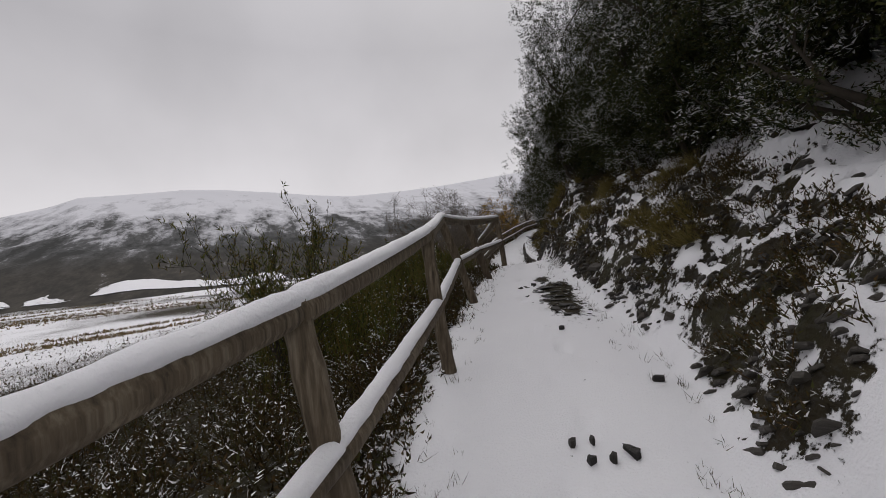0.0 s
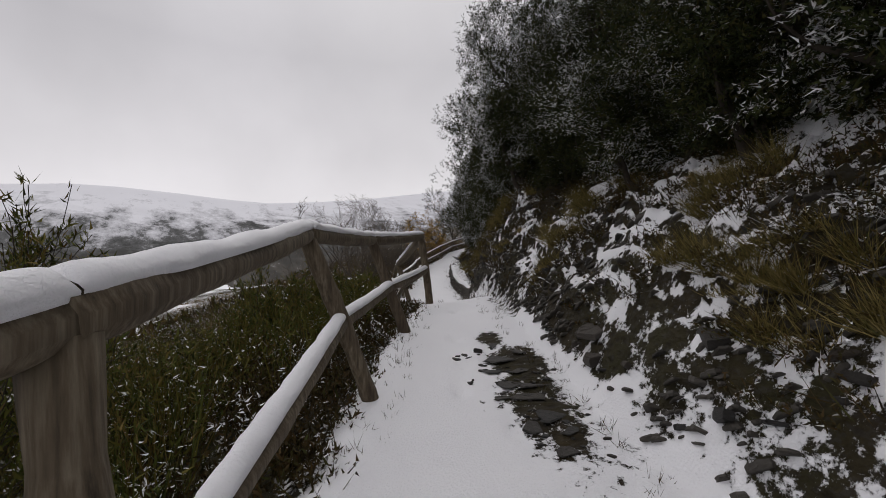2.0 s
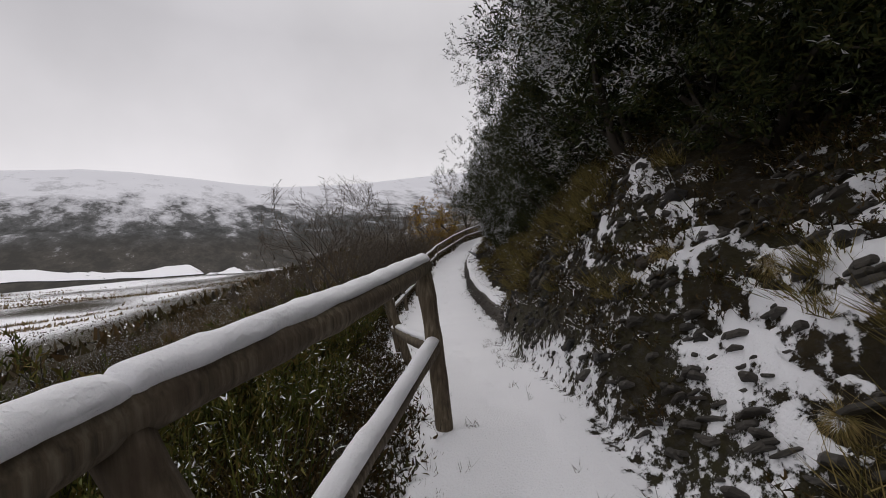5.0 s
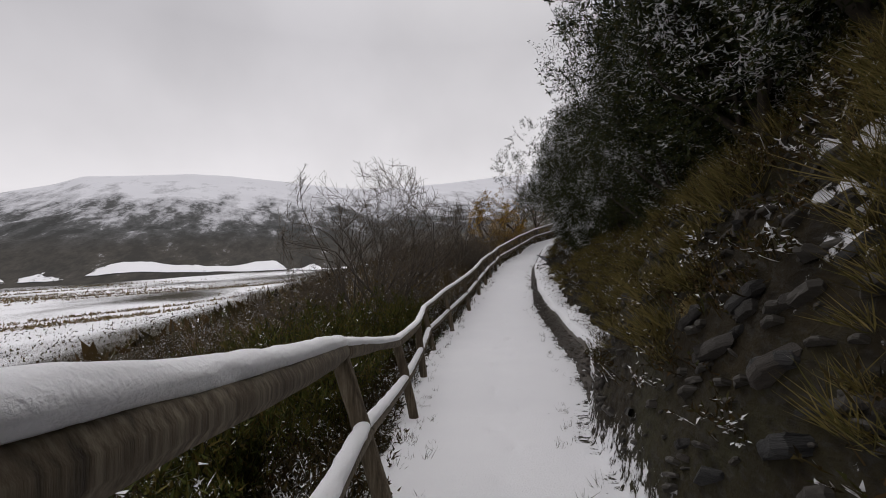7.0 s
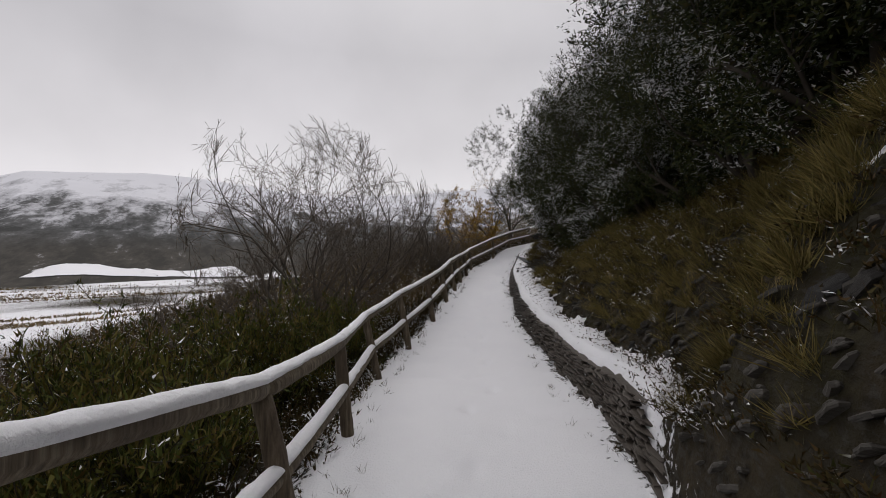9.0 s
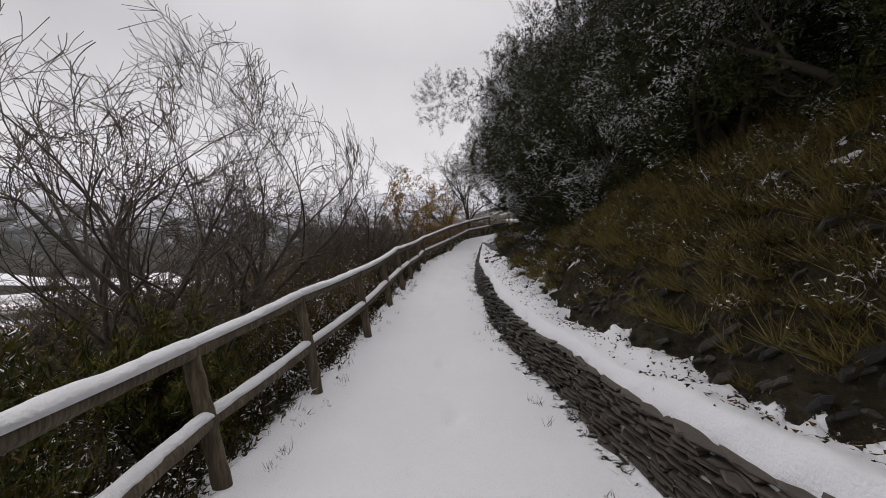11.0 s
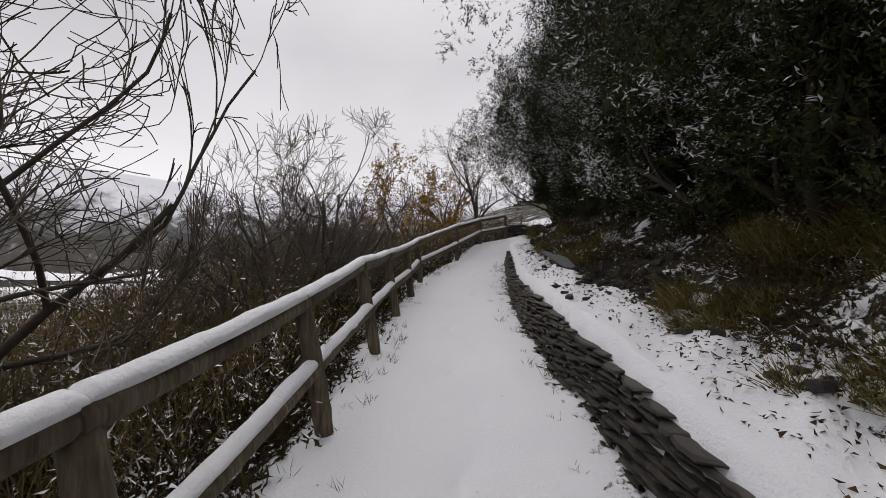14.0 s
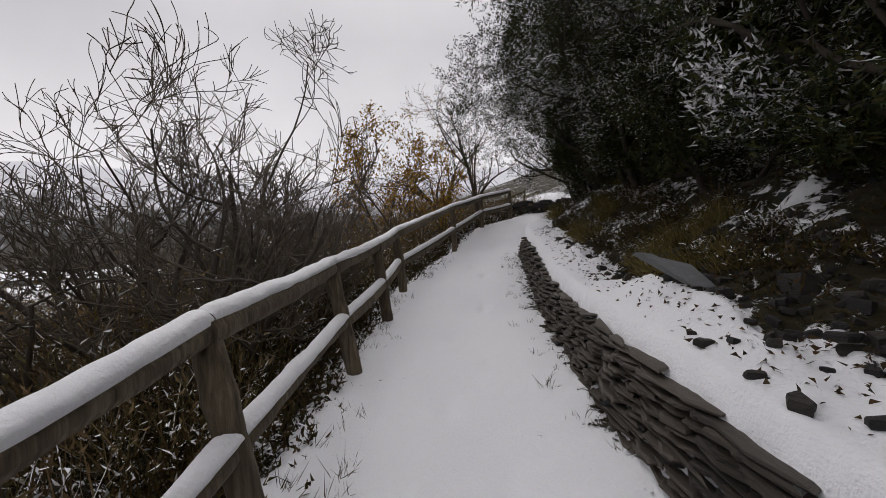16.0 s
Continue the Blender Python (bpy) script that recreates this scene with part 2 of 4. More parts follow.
def make_slate(name, a, c, tint, scale=6):
    m, n, l, b = material(name)
    info = n.new("ShaderNodeObjectInfo")
    g = tex(n, l, "ShaderNodeTexNoise", scale, detail=9, stretch=(1, 1, 4))
    base = mix(n, l, g, a, c)
    l.new(mix(n, l, calc(n, l, "MULTIPLY", info.outputs["Random"], .55), base, tint), b.inputs["Base Color"])
    b.inputs["Roughness"].default_value = .65
    b.inputs["Specular IOR Level"].default_value = .3
    bump(n, l, b, g, .8, .02)
    return m


def make_mountain():
    """Far hillside: snow and rock bands above, bare heath and woods below, with haze put in as a weak glow."""
    m, n, l, b = material("far_hillside")
    geo = n.new("ShaderNodeNewGeometry")
    sep = n.new("ShaderNodeSeparateXYZ")
    l.new(geo.outputs["Position"], sep.inputs[0])
    # the slope's own grain runs downhill, towards the valley
    mp = n.new("ShaderNodeMapping")
    mp.vector_type = "TEXTURE"
    mp.inputs["Rotation"].default_value = (0, 0, radians(25))
    mp.inputs["Scale"].default_value = (1, 3.2, 1)
    l.new(geo.outputs["Position"], mp.inputs[0])
    slopes = []
    for scale, rough in ((.017, .72), (.03, .75)):
        t = n.new("ShaderNodeTexNoise")
        t.inputs["Scale"].default_value, t.inputs["Detail"].default_value, t.inputs["Roughness"].default_value = scale, 12, rough
        l.new(mp.outputs[0], t.inputs["Vector"])
        slopes.append(t.outputs[0])
    rock, wood = slopes
    high = n.new("ShaderNodeMapRange")
    high.inputs[1].default_value, high.inputs[2].default_value = 10, 215
    l.new(sep.outputs[2], high.inputs[0])
    cover = calc(n, l, "ADD", calc(n, l, "ADD", .125, calc(n, l, "MULTIPLY", high.outputs[0], .27)), calc(n, l, "MULTIPLY", rock, .72))
    white = ramp(n, l, cover, ((.46, (.04, .04, .038)), (.54, (.10, .10, .10)), (.60, (.40, .40, .42)), (.70, (.66, .66, .69))))
    low = ramp(n, l, wood, ((.42, (.035, .032, .027)), (.6, (.07, .062, .052)), (.70, (.5, .5, .52))))
    part = n.new("ShaderNodeMapRange")
    part.inputs[1].default_value, part.inputs[2].default_value = -8, 30
    l.new(calc(n, l, "ADD", sep.outputs[2], calc(n, l, "MULTIPLY", calc(n, l, "SUBTRACT", wood, .5), 60)), part.inputs[0])
    l.new(mix(n, l, part.outputs[0], low, white), b.inputs["Base Color"])
    b.inputs["Roughness"].default_value = 1
    b.inputs["Specular IOR Level"].default_value = 0
    # faint grey-blue emission over the whole slope stands in for distance haze
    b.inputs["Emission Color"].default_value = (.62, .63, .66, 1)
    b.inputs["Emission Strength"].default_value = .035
    return m


SNOW, GROUND, WOOD = make_snow(), make_ground(), make_wood()
BARK_DARK = make_bark("dark_bark", (.018, .015, .012), (.07, .058, .045))
BARK_GREY = make_bark("grey_bark", (.04, .034, .028), (.14, .12, .10))
TWIG = make_bark("willow_twig", (.062, .050, .040), (.18, .15, .115))
LEAF_DARK = make_leaf("evergreen_leaf", ((.006, .009, .003), (.017, .024, .006), (.036, .043, .010), (.052, .042, .012)), .785, 1.3)
LEAF_OLIVE = make_leaf("broom_leaf", ((.024, .032, .008), (.070, .082, .015), (.115, .105, .022), (.12, .078, .022)), .84, 2.5)
HEATHER = make_leaf("heather_twig", ((.014, .010, .005), (.040, .030, .009), (.070, .040, .014), (.042, .046, .011)), .78, 2.6)
HEATHER_BARE = make_leaf("dead_litter", ((.014, .010, .006), (.045, .030, .012), (.085, .050, .020), (.030, .028, .020)), 1, snowy=False)
GRASS = make_leaf("dead_grass", ((.060, .046, .014), (.14, .110, .032), (.27, .21, .080), (.085, .085, .022)), .93, 3)
TUSSOCK = make_leaf("tussock_grass", ((.10, .070, .022), (.21, .15, .055), (.34, .26, .11), (.13, .12, .035)), .95, 3)
LEAF_ORANGE = make_leaf("autumn_leaf", ((.17, .075, .012), (.32, .17, .025), (.42, .26, .045), (.18, .15, .03)), .97)
LEAF_BROWN = make_leaf("thicket_twig", ((.070, .046, .024), (.17, .115, .055), (.13, .112, .044), (.24, .155, .078)), .745, 2.2)
SLATE = make_slate("slate", (.020, .018, .016), (.088, .077, .067), (.080, .063, .047))
SLATE_DARK = make_slate("wet_slate", (.012, .012, .013), (.05, .048, .046), (.055, .045, .035))
SLATE_BANK = make_slate("bank_slate", (.016, .015, .014), (.085, .075, .062), (.05, .045, .04))
SLATE_PALE = make_slate("dry_slate", (.12, .125, .13), (.26, .26, .265), (.2, .2, .2))
MOUNTAIN = make_mountain()


# ---------------------------------------------------------------- mesh helpers
def mesh_of(name, verts, faces, mat, smooth_faces=False):
    me = bpy.data.meshes.new(name)
    verts = np.asarray(verts, np.float32)
    faces = np.asarray(faces, np.int32)
    k = faces.shape[1]
    me.vertices.add(len(verts))
    me.vertices.foreach_set("co", verts.ravel())
    me.loops.add(faces.size)
    me.loops.foreach_set("vertex_index", faces.ravel())
    me.polygons.add(len(faces))
    me.polygons.foreach_set("loop_start", np.arange(0, faces.size, k, dtype=np.int32))
    me.polygons.foreach_set("loop_total", np.full(len(faces), k, np.int32))
    me.polygons.foreach_set("use_smooth", np.full(len(faces), smooth_faces))
    me.update(calc_edges=True)
    me.materials.append(mat)
    return me


def part(name, me, parent, label=""):
    ob = new(name, me)
    ob.parent = parent
    if label:
        ob["label"] = label
    return ob


def empty(name, m=None):
    ob = new(name)
    ob.empty_display_size = .2
    if m is not None:
        ob.matrix_world = m
    return ob


def leaves(centres, ways, length, width, rng):
    """A pointed leaf at each centre, along its way: vertices and three-cornered faces."""
    n = len(centres)
    ways = ways / np.maximum(np.linalg.norm(ways, axis=1, keepdims=True), 1e-6)
    side = np.cross(ways, rng.normal(size=(n, 3)))
    side /= np.maximum(np.linalg.norm(side, axis=1, keepdims=True), 1e-6)
    L = (np.asarray(length) * np.ones(n))[:, None]
    W = (np.asarray(width) * np.ones(n))[:, None]
    skew = rng.uniform(.1, .4, (n, 1))
    v = np.stack([centres - side * W, centres + ways * L * skew + side * W, centres + ways * L], 1)
    return v.reshape(-1, 3), np.arange(3 * n).reshape(n, 3)


def join(*pieces):
    vs, fs, at = [], [], 0
    for v, f in pieces:
        vs.append(v)
        fs.append(f + at)
        at += len(v)
    return np.concatenate(vs), np.concatenate(fs)


def tubes(paths, sides=5):
    """Tapered tubes along polylines of (point, radius)."""
    vs, fs, at = [], [], 0
    for pts, rad, *k in paths:
        s = k[0] if k else sides
        pts, rad = np.asarray(pts, float), np.asarray(rad, float)
        t = np.gradient(pts, axis=0)
        t /= np.maximum(np.linalg.norm(t, axis=1, keepdims=True), 1e-9)
        ref = np.array([.3, .2, .93]) if abs(t[0, 2]) < .8 else np.array([.9, .3, .1])
        u = np.cross(t, ref)
        u /= np.maximum(np.linalg.norm(u, axis=1, keepdims=True), 1e-9)
        w = np.cross(t, u)
        a = np.arange(s) * 2 * np.pi / s
        ring = pts[:, None] + rad[:, None, None] * (np.cos(a)[None, :, None] * u[:, None] + np.sin(a)[None, :, None] * w[:, None])
        vs.append(ring.reshape(-1, 3))
        i = np.arange(len(pts) - 1)[:, None] * s + np.arange(s)[None]
        j = np.arange(len(pts) - 1)[:, None] * s + (np.arange(s)[None] + 1) % s
        fs.append(np.stack([i, j, j + s, i + s], -1).reshape(-1, 4) + at)
        at += len(pts) * s
    return np.concatenate(vs), np.concatenate(fs)


def grow(rng, start, way, length, radius, depth, spread=.6, lift=.15, curl=.25, kids=(3, 5), shrink=.62, steps=6, out=None):
    """A limb and its branches as polylines with radii."""
    out = [] if out is None else out
    pts, rad = [np.array(start, float)], [radius]
    way = np.array(way, float) / np.linalg.norm(way)
    bend = rng.normal(size=3) * curl * .27
    for k in range(steps):
        way = way + bend + rng.normal(size=3) * curl * .16 + np.array([0, 0, lift * .3])
        way /= np.linalg.norm(way)
        pts.append(pts[-1] + way * length / steps)
        rad.append(radius * (1 - .7 * (k + 1) / steps))
    out.append((depth, np.array(pts), np.array(rad)))
    if depth > 0:
        for k in range(rng.randint(kids[0], kids[1] + 1)):
            at = rng.randint(max(1, steps // 3), steps + 1)
            d = pts[at] - pts[at - 1]
            d = d / np.linalg.norm(d) + rng.normal(size=3) * spread
            grow(rng, pts[at], d, length * shrink * rng.uniform(.75, 1.2), max(rad[at] * .75, .002), depth - 1, spread, lift, curl, kids, shrink, max(4, steps - 1), out)
    return out


# ---------------------------------------------------------------- ground
def spaced(lo, hi, near_lo, near_hi, step, growth):
    a = list(np.arange(near_lo, near_hi + step / 2, step))
    s, p = step, near_hi
    while p < hi:
        s *= growth
        p += s
        a.append(min(p, hi))
    s, p = step, near_lo
    while p > lo:
        s *= growth
        p -= s
        a.insert(0, max(p, lo))
    return np.array(a)


def cover_of(x, y):
    """How thick the snow lies, 0 to 1."""
    xl, xr = fence_x(y), edge_x(y)
    d, b = np.maximum(xl - x, 0), np.maximum(x - xr, 0)
    c = np.full(x.shape, 1.15)
    edge_strip = smooth(.32, 0, xr - x) * (y > 8) * .38
    c = c - edge_strip
    c = c - smooth(-.25, .5, d - .15 * fbm(x * 3, y * 3, 2)) * .84
    n1 = fbm(x * 1.4 + 4, y * 1.4 + 8, 4)
    slope_cover = .37 + .50 * n1 + .42 * fbm(x * 4.2 + 1, y * 4.2 + 6, 3)
    slope_cover = slope_cover + .08 * smooth(9.5, 8.5, y) + .10 * smooth(4.8, 3.8, y) + .14 * smooth(8.5, 9.5, y) * smooth(12, 11, y) * smooth(1.0, .6, b)
    slope_cover = slope_cover - .22 * smooth(4.6, 5.2, y) * smooth(8.6, 7.6, y) * smooth(.55, .25, b)
    slope_cover = slope_cover - .16 * smooth(8.3, 9.2, y) * smooth(12, 11, y) * smooth(.7, 1.0, b)
    slope_cover = slope_cover - .30 * smooth(11.5, 13.5, y) * smooth(22, 20, y)
    slope_cover = np.where(y > 21, slope_cover * (1 - smooth(21, 23, y)) + (.30 + .30 * n1 + .45 * fbm(x * 5 + 2, y * 5, 3)) * smooth(21, 23, y), slope_cover)
    berm = smooth(14.5, 16, y) * smooth(.50, .26, b - .2 * n1 - .12 * smooth(19.5, 22, y))
    slope_cover = slope_cover * (1 - berm) + 1.0 * berm
    on_bank = (b > .1) & (b < 12) & (y > -4) & (y < 36)
    e = .035
    steep = np.hypot(height(x + e, y) - height(x - e, y), height(x, y + e) - height(x, y - e)) / (2 * e)
    slope_cover = np.where(on_bank, slope_cover + (.56 - .36 * np.clip(steep, 0, 2.4)) * smooth(23, 20, y) + (.06 * smooth(1.0, .7, b) - .60 * smooth(.7, 1.0, b)) * smooth(8.8, 9.8, y) * smooth(12.6, 11.8, y), slope_cover)
    c = np.where(b > 0, c * (1 - smooth(0, .12, b)) + slope_cover * smooth(0, .12, b), c)
    # bare slate patches in the path
    for px, py, rx, ry in ((1.62, 5.45, .30, .60), (1.80, 6.5, .26, .5), (1.75, 7.3, .15, .25)):
        c = c - .80 * np.exp(-(((x - px) / rx) ** 2 + ((y - py) / ry) ** 2)) * (1 + .5 * fbm(x * 5, y * 5, 2))
    far = smooth(120, 230, d)
    return np.where(d > 20, .25 * (1 - far) + far * (.56 + .55 * fbm(x * .016, y * .016, 4)), c)


def lump_of(x, y, c):
    """Extra height of the snow lying on the ground."""
    thick = np.clip(c, 0, 1) * np.exp(-np.hypot(x - 2, y - 15) / 40)
    return .06 * smooth(.4, .75, thick) * (x > edge_x(y)) + .012 * smooth(.4, .7, thick)


def surface(x, y):
    x, y = np.asarray(x, float), np.asarray(y, float)
    return height(x, y) + lump_of(x, y, cover_of(x, y))


def build_ground():
    xs = spaced(-2600, 1200, -1.6, 6.6, .05, 1.08)
    ys = spaced(-900, 3000, .2, 29, .06, 1.08)
    X, Y = np.meshgrid(xs, ys)
    c = cover_of(X, Y)
    Zv = height(X, Y) + lump_of(X, Y, c)
    nx, ny = len(xs), len(ys)
    i = (np.arange(ny - 1)[:, None] * nx + np.arange(nx - 1)[None]).ravel()
    me = mesh_of("ground", np.stack([X, Y, Zv], -1).reshape(-1, 3), np.stack([i, i + 1, i + nx + 1, i + nx], 1), GROUND, True)
    at = me.attributes.new("cover", "FLOAT", "POINT")
    at.data.foreach_set("value", c.astype(np.float32).ravel())
    return tagged(new("ground", me), "snow-covered mountain path, bank and valley floor", "ground", kind="structure")


build_ground()


def build_mountain():
    az = np.radians(np.arange(-50, 125, .6))
    crest = np.interp(np.degrees(az), CREST_AZ, CREST_EL)
    s = np.linspace(0, 1.15, 70)
    A, S = np.meshgrid(az, s, indexing="ij")
    foot, far = 620 + 60 * np.sin(A * 5), 1700.0
    R = foot + (far - foot) * S
    top = far * np.tan(np.radians(crest))[:, None] + 1.6
    shape = np.where(S <= 1, S ** 1.25, 1 - (S - 1) * 3)
    X, Y = 2 - R * np.sin(A), 10 + R * np.cos(A)
    fade = np.sin(np.clip(S, 0, 1) * np.pi)
    Zm = -56 + (top + 56) * shape + fade * (26 * fbm(X * .004, Y * .004, 5) + 8 * fbm(X * .02, Y * .02, 3))
    na, ns = A.shape
    i = (np.arange(na - 1)[:, None] * ns + np.arange(ns - 1)[None]).ravel()
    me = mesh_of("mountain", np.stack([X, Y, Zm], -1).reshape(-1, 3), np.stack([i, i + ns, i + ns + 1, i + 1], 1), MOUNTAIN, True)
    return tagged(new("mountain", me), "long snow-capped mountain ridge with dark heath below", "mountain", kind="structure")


build_mountain()


# ---------------------------------------------------------------- fence
# post: y, rail height over the ground at the post, lean of the top outwards, lean back along the path
POSTS = ((-.6, 1.12, .2, 0), (1.55, 1.16, .25, 0), (3.73, 1.28, .15, 0), (6.15, 1.29, .46, -.28), (7.87, 1.13, .42, -.05), (9.72, 1.15, .10, .23), (12.4, .99, .30, 0),
         (14.8, .91, .21, 0), (16.3, .84, .10, 0), (18.4, .88, .22, 0), (19.9, .96, .20, 0), (21.6, .92, .17, 0), (22.9, .79, .17, 0), (24.3, .83, .18, 0),
         (25.9, .81, .17, 0), (27.1, .80, .12, 0), (28.0, .75, .09, 0), (30.7, .88, .04, 0), (32.5, .72, .03, 0), (34.5, .85, 0, 0))


def log(a, b, r0, r1, rng, sides=12, sag=0.0, over=.0):
    """A peeled log with a slight bow, knots and cut ends."""
    a, b = np.array(a, float), np.array(b, float)
    w = (b - a) / np.linalg.norm(b - a)
    a, b = a - w * over, b + w * over
    n = 14
    t = np.linspace(0, 1, n)
    pts = a + (b - a) * t[:, None]
    pts[:, 2] -= sag * np.sin(np.pi * t)
    bow = rng.normal(size=3) * .012
    pts += bow * np.sin(np.pi * t)[:, None]
    rad = (r0 + (r1 - r0) * t) * (1 + .05 * rng.normal(size=n))
    pts = np.concatenate([[pts[0]], pts, [pts[-1]]])
    rad = np.concatenate([[.002], rad, [.002]])
    return tubes([(pts, rad)], sides)


def snow_cap(a, b, r, rng, thick=.055, sag=0.0):
    """Snow lying along the top of a log, with a ragged lower edge."""
    a, b = np.array(a, float), np.array(b, float)
    length = np.linalg.norm(b - a)
    n = max(8, int(length / .022))
    t = np.linspace(0, 1, n)
    c = a + (b - a) * t[:, None]
    c[:, 2] -= sag * np.sin(np.pi * t)
    w = (b - a) / length
    side = np.cross(w, (0, 0, 1))
    side /= np.linalg.norm(side)
    up = np.cross(side, w)
    ph = rng.uniform(0, 99)
    k = 9
    ang = np.linspace(-.70, .70, k)
    h = thick * (1 + .28 * fbm(t * length * 4 + ph, t * 0 + ph, 4)) * np.clip(np.minimum(t, 1 - t) * length / .04 + .35, 0, 1)
    rag = 1 + .40 * fbm(t * length * 9 + ph, t * 0 + 3.1, 4)
    rag2 = 1 + .40 * fbm(t * length * 9 + ph, t * 0 + 9.7, 4)
    v = np.zeros((n, k + 2, 3))
    for j, q in enumerate(ang):
        reach = np.where(q < 0, rag, rag2)
        qq = np.clip(q * reach, -1.5, 1.5)
        lift = (r + h * np.cos(q * 1.7) ** .6 * (1 + .16 * fbm(t * length * 11 + ph, t * 0 + q * 4, 3)))
        v[:, j + 1] = c + side * (np.sin(qq) * lift * 1.04)[:, None] + up * (np.cos(qq) * lift)[:, None]
    v[:, 0] = c + side * (np.sin(-.9) * r * .9) + up * (np.cos(.9) * r * .9)
    v[:, -1] = c + side * (np.sin(.9) * r * .9) + up * (np.cos(.9) * r * .9)
    kk = k + 2
    i = (np.arange(n - 1)[:, None] * kk + np.arange(kk - 1)[None]).ravel()
    f = np.stack([i, i + 1, i + kk + 1, i + kk], 1)
    return v.reshape(-1, 3), f


def build_fence():
    rng = np.random.RandomState(3)
    fence = tagged(empty("fence"), "rustic fence of weathered round logs capped with snow", "fence")
    tops, mids, feet = [], [], []
    for y, h, lean, back in POSTS:
        x, g = float(fence_x(y)), float(ground_z(y))
        foot, top = np.array((x, y, g - .15)), np.array((x - lean, y + back, g + h))
        feet.append(foot)
        tops.append(top)
        mids.append(foot + (top - foot) * (.15 + h * .49) / (h + .15))
    rails = (tops, mids)
    for k, (f, t) in enumerate(zip(feet, tops)):
        r = .062 if k < 6 else .054
        p = part("post", mesh_of("post", *log(f, t - (0, 0, .03), r * 1.08, r, rng), WOOD, True), fence)
    for k in range(len(tops) - 1):
        for which, line in enumerate(rails):
            r = (.063 if k < 6 else .055) * (1 if which == 0 else .92)
            a, b = line[k].copy(), line[k + 1].copy()
            me = mesh_of("rail", *log(a, b, r * rng.uniform(.95, 1.08), r * rng.uniform(.9, 1.0), rng, sag=.01, over=.03), WOOD, True)
            rail = part("rail", me, fence)
            cap = mesh_of("snow_cap", *snow_cap(a, b, r, rng, (.040 if k < 6 else .034) if which == 0 else .034, .01), SNOW, True)
            part("snow_cap", cap, rail, "soft ridge of fresh snow")
    return fence


build_fence()


# ---------------------------------------------------------------- dry-stone edging wall
def slab_mesh(rng, mat, k=7):
    """A rough flat slate with split edges, about 1 x 1 x 1, to be scaled."""
    a = np.sort(rng.uniform(0, 2 * np.pi, k) * .35 + np.arange(k) * 2 * np.pi / k * .65 + rng.uniform(0, .3))
    a = a + (.5 if k == 4 else 0)
    r = rng.uniform(.42, .60, k) * (1.15 if k == 4 else 1)
    ring = np.stack([np.cos(a) * r, np.sin(a) * r * .95], 1)
    levels = ((-.5, .90), (-.2, 1.03), (.25, 1.0), (.5, .86))
    v = [(x * s + rng.normal() * .02, y * s + rng.normal() * .02, z + rng.normal() * .05) for z, s in levels for x, y in ring]
    f = []
    for l in range(3):
        for i in range(k):
            j = (i + 1) % k
            f += [(l * k + i, l * k + j, (l + 1) * k + j), (l * k + i, (l + 1) * k + j, (l + 1) * k + i)]
    v += [(0, 0, .5), (0, 0, -.5)]
    for i in range(k):
        j = (i + 1) % k
        f += [(3 * k + i, 3 * k + j, 4 * k), (j, i, 4 * k + 1)]
    return mesh_of("slate_stone", np.array(v), np.array(f), mat)


SRNG = np.random.RandomState(21)
SLABS = [slab_mesh(SRNG, SLATE) for _ in range(8)]
PALE_SLAB = slab_mesh(np.random.RandomState(4), SLATE_PALE, 4)
SLABS_DARK = [slab_mesh(SRNG, SLATE_DARK) for _ in range(6)]


def build_wall():
    rng = np.random.RandomState(5)
    wall = tagged(empty("dry_stone_wall"), "low curved retaining wall of thin stacked slates", "wall")
    count = 0
    loose_v, loose_f, at = [], [], 0
    courses = 20
    for c in range(courses):
        y = WALL_FROM + rng.uniform(0, .3)
        while y < WALL_TO:
            length = rng.uniform(.16, .42)
            yc = y + length / 2
            x = float(edge_x(yc)) - .02 + .002 * c + rng.normal() * .008
            dx = float(edge_x(yc + .1) - edge_x(yc - .1))
            end = np.clip(min((yc - WALL_FROM) / .8, (WALL_TO - yc) / 1.5), .2, 1)
            if c < courses * end:
                z = float(ground_z(yc)) + .075 + .0225 * c * (1 + .06 * np.sin(yc * 2.1)) + rng.normal() * .007
                thick = rng.uniform(.012, .023)
                m = pose(x + .045, yc, z, rng.normal() * 1.6, rng.normal() * 3, -math.degrees(math.atan2(dx, .2)) + rng.normal() * 2.5) @ Matrix.Diagonal((rng.uniform(.10, .15), length * 1.18, thick, 1))
                me = SLABS[rng.randint(8)]
                near = 21.0 < yc < 24.0
                if near and count < 300:
                    ob = part("slate_stone", me, wall)
                    ob.matrix_world = m
                    count += 1
                else:
                    co = np.empty(len(me.vertices) * 3, np.float32)
                    me.vertices.foreach_get("co", co)
                    co = co.reshape(-1, 3) @ np.array(m.to_3x3()).T + np.array(m.translation)
                    tri = np.array([p.vertices[:] for p in me.polygons])
                    loose_v.append(co)
                    loose_f.append(tri + at)
                    at += len(co)
            y += length * .86
    rest = part("small_slates", mesh_of("small_slates", np.concatenate(loose_v), np.concatenate(loose_f), SLATE), wall)
    tagged(rest, kind="stuff")
    return wall


# ---------------------------------------------------------------- loose stones
def stone(name, label, x, y, size, group="", dark=False, lift=0.0, turn=None, rng=SRNG):
    me = (SLABS_DARK if dark else SLABS)[rng.randint(6)]
    ob = new(name, me)
    z = float(surface(x, y)) + size[2] * .2 + lift
    t = turn or (rng.normal() * 10, rng.normal() * 10, rng.uniform(0, 360))
    ob.matrix_world = pose(x, y, z, *t) @ Matrix.Diagonal((*size, 1))
    return tagged(ob, label, "stone", group)


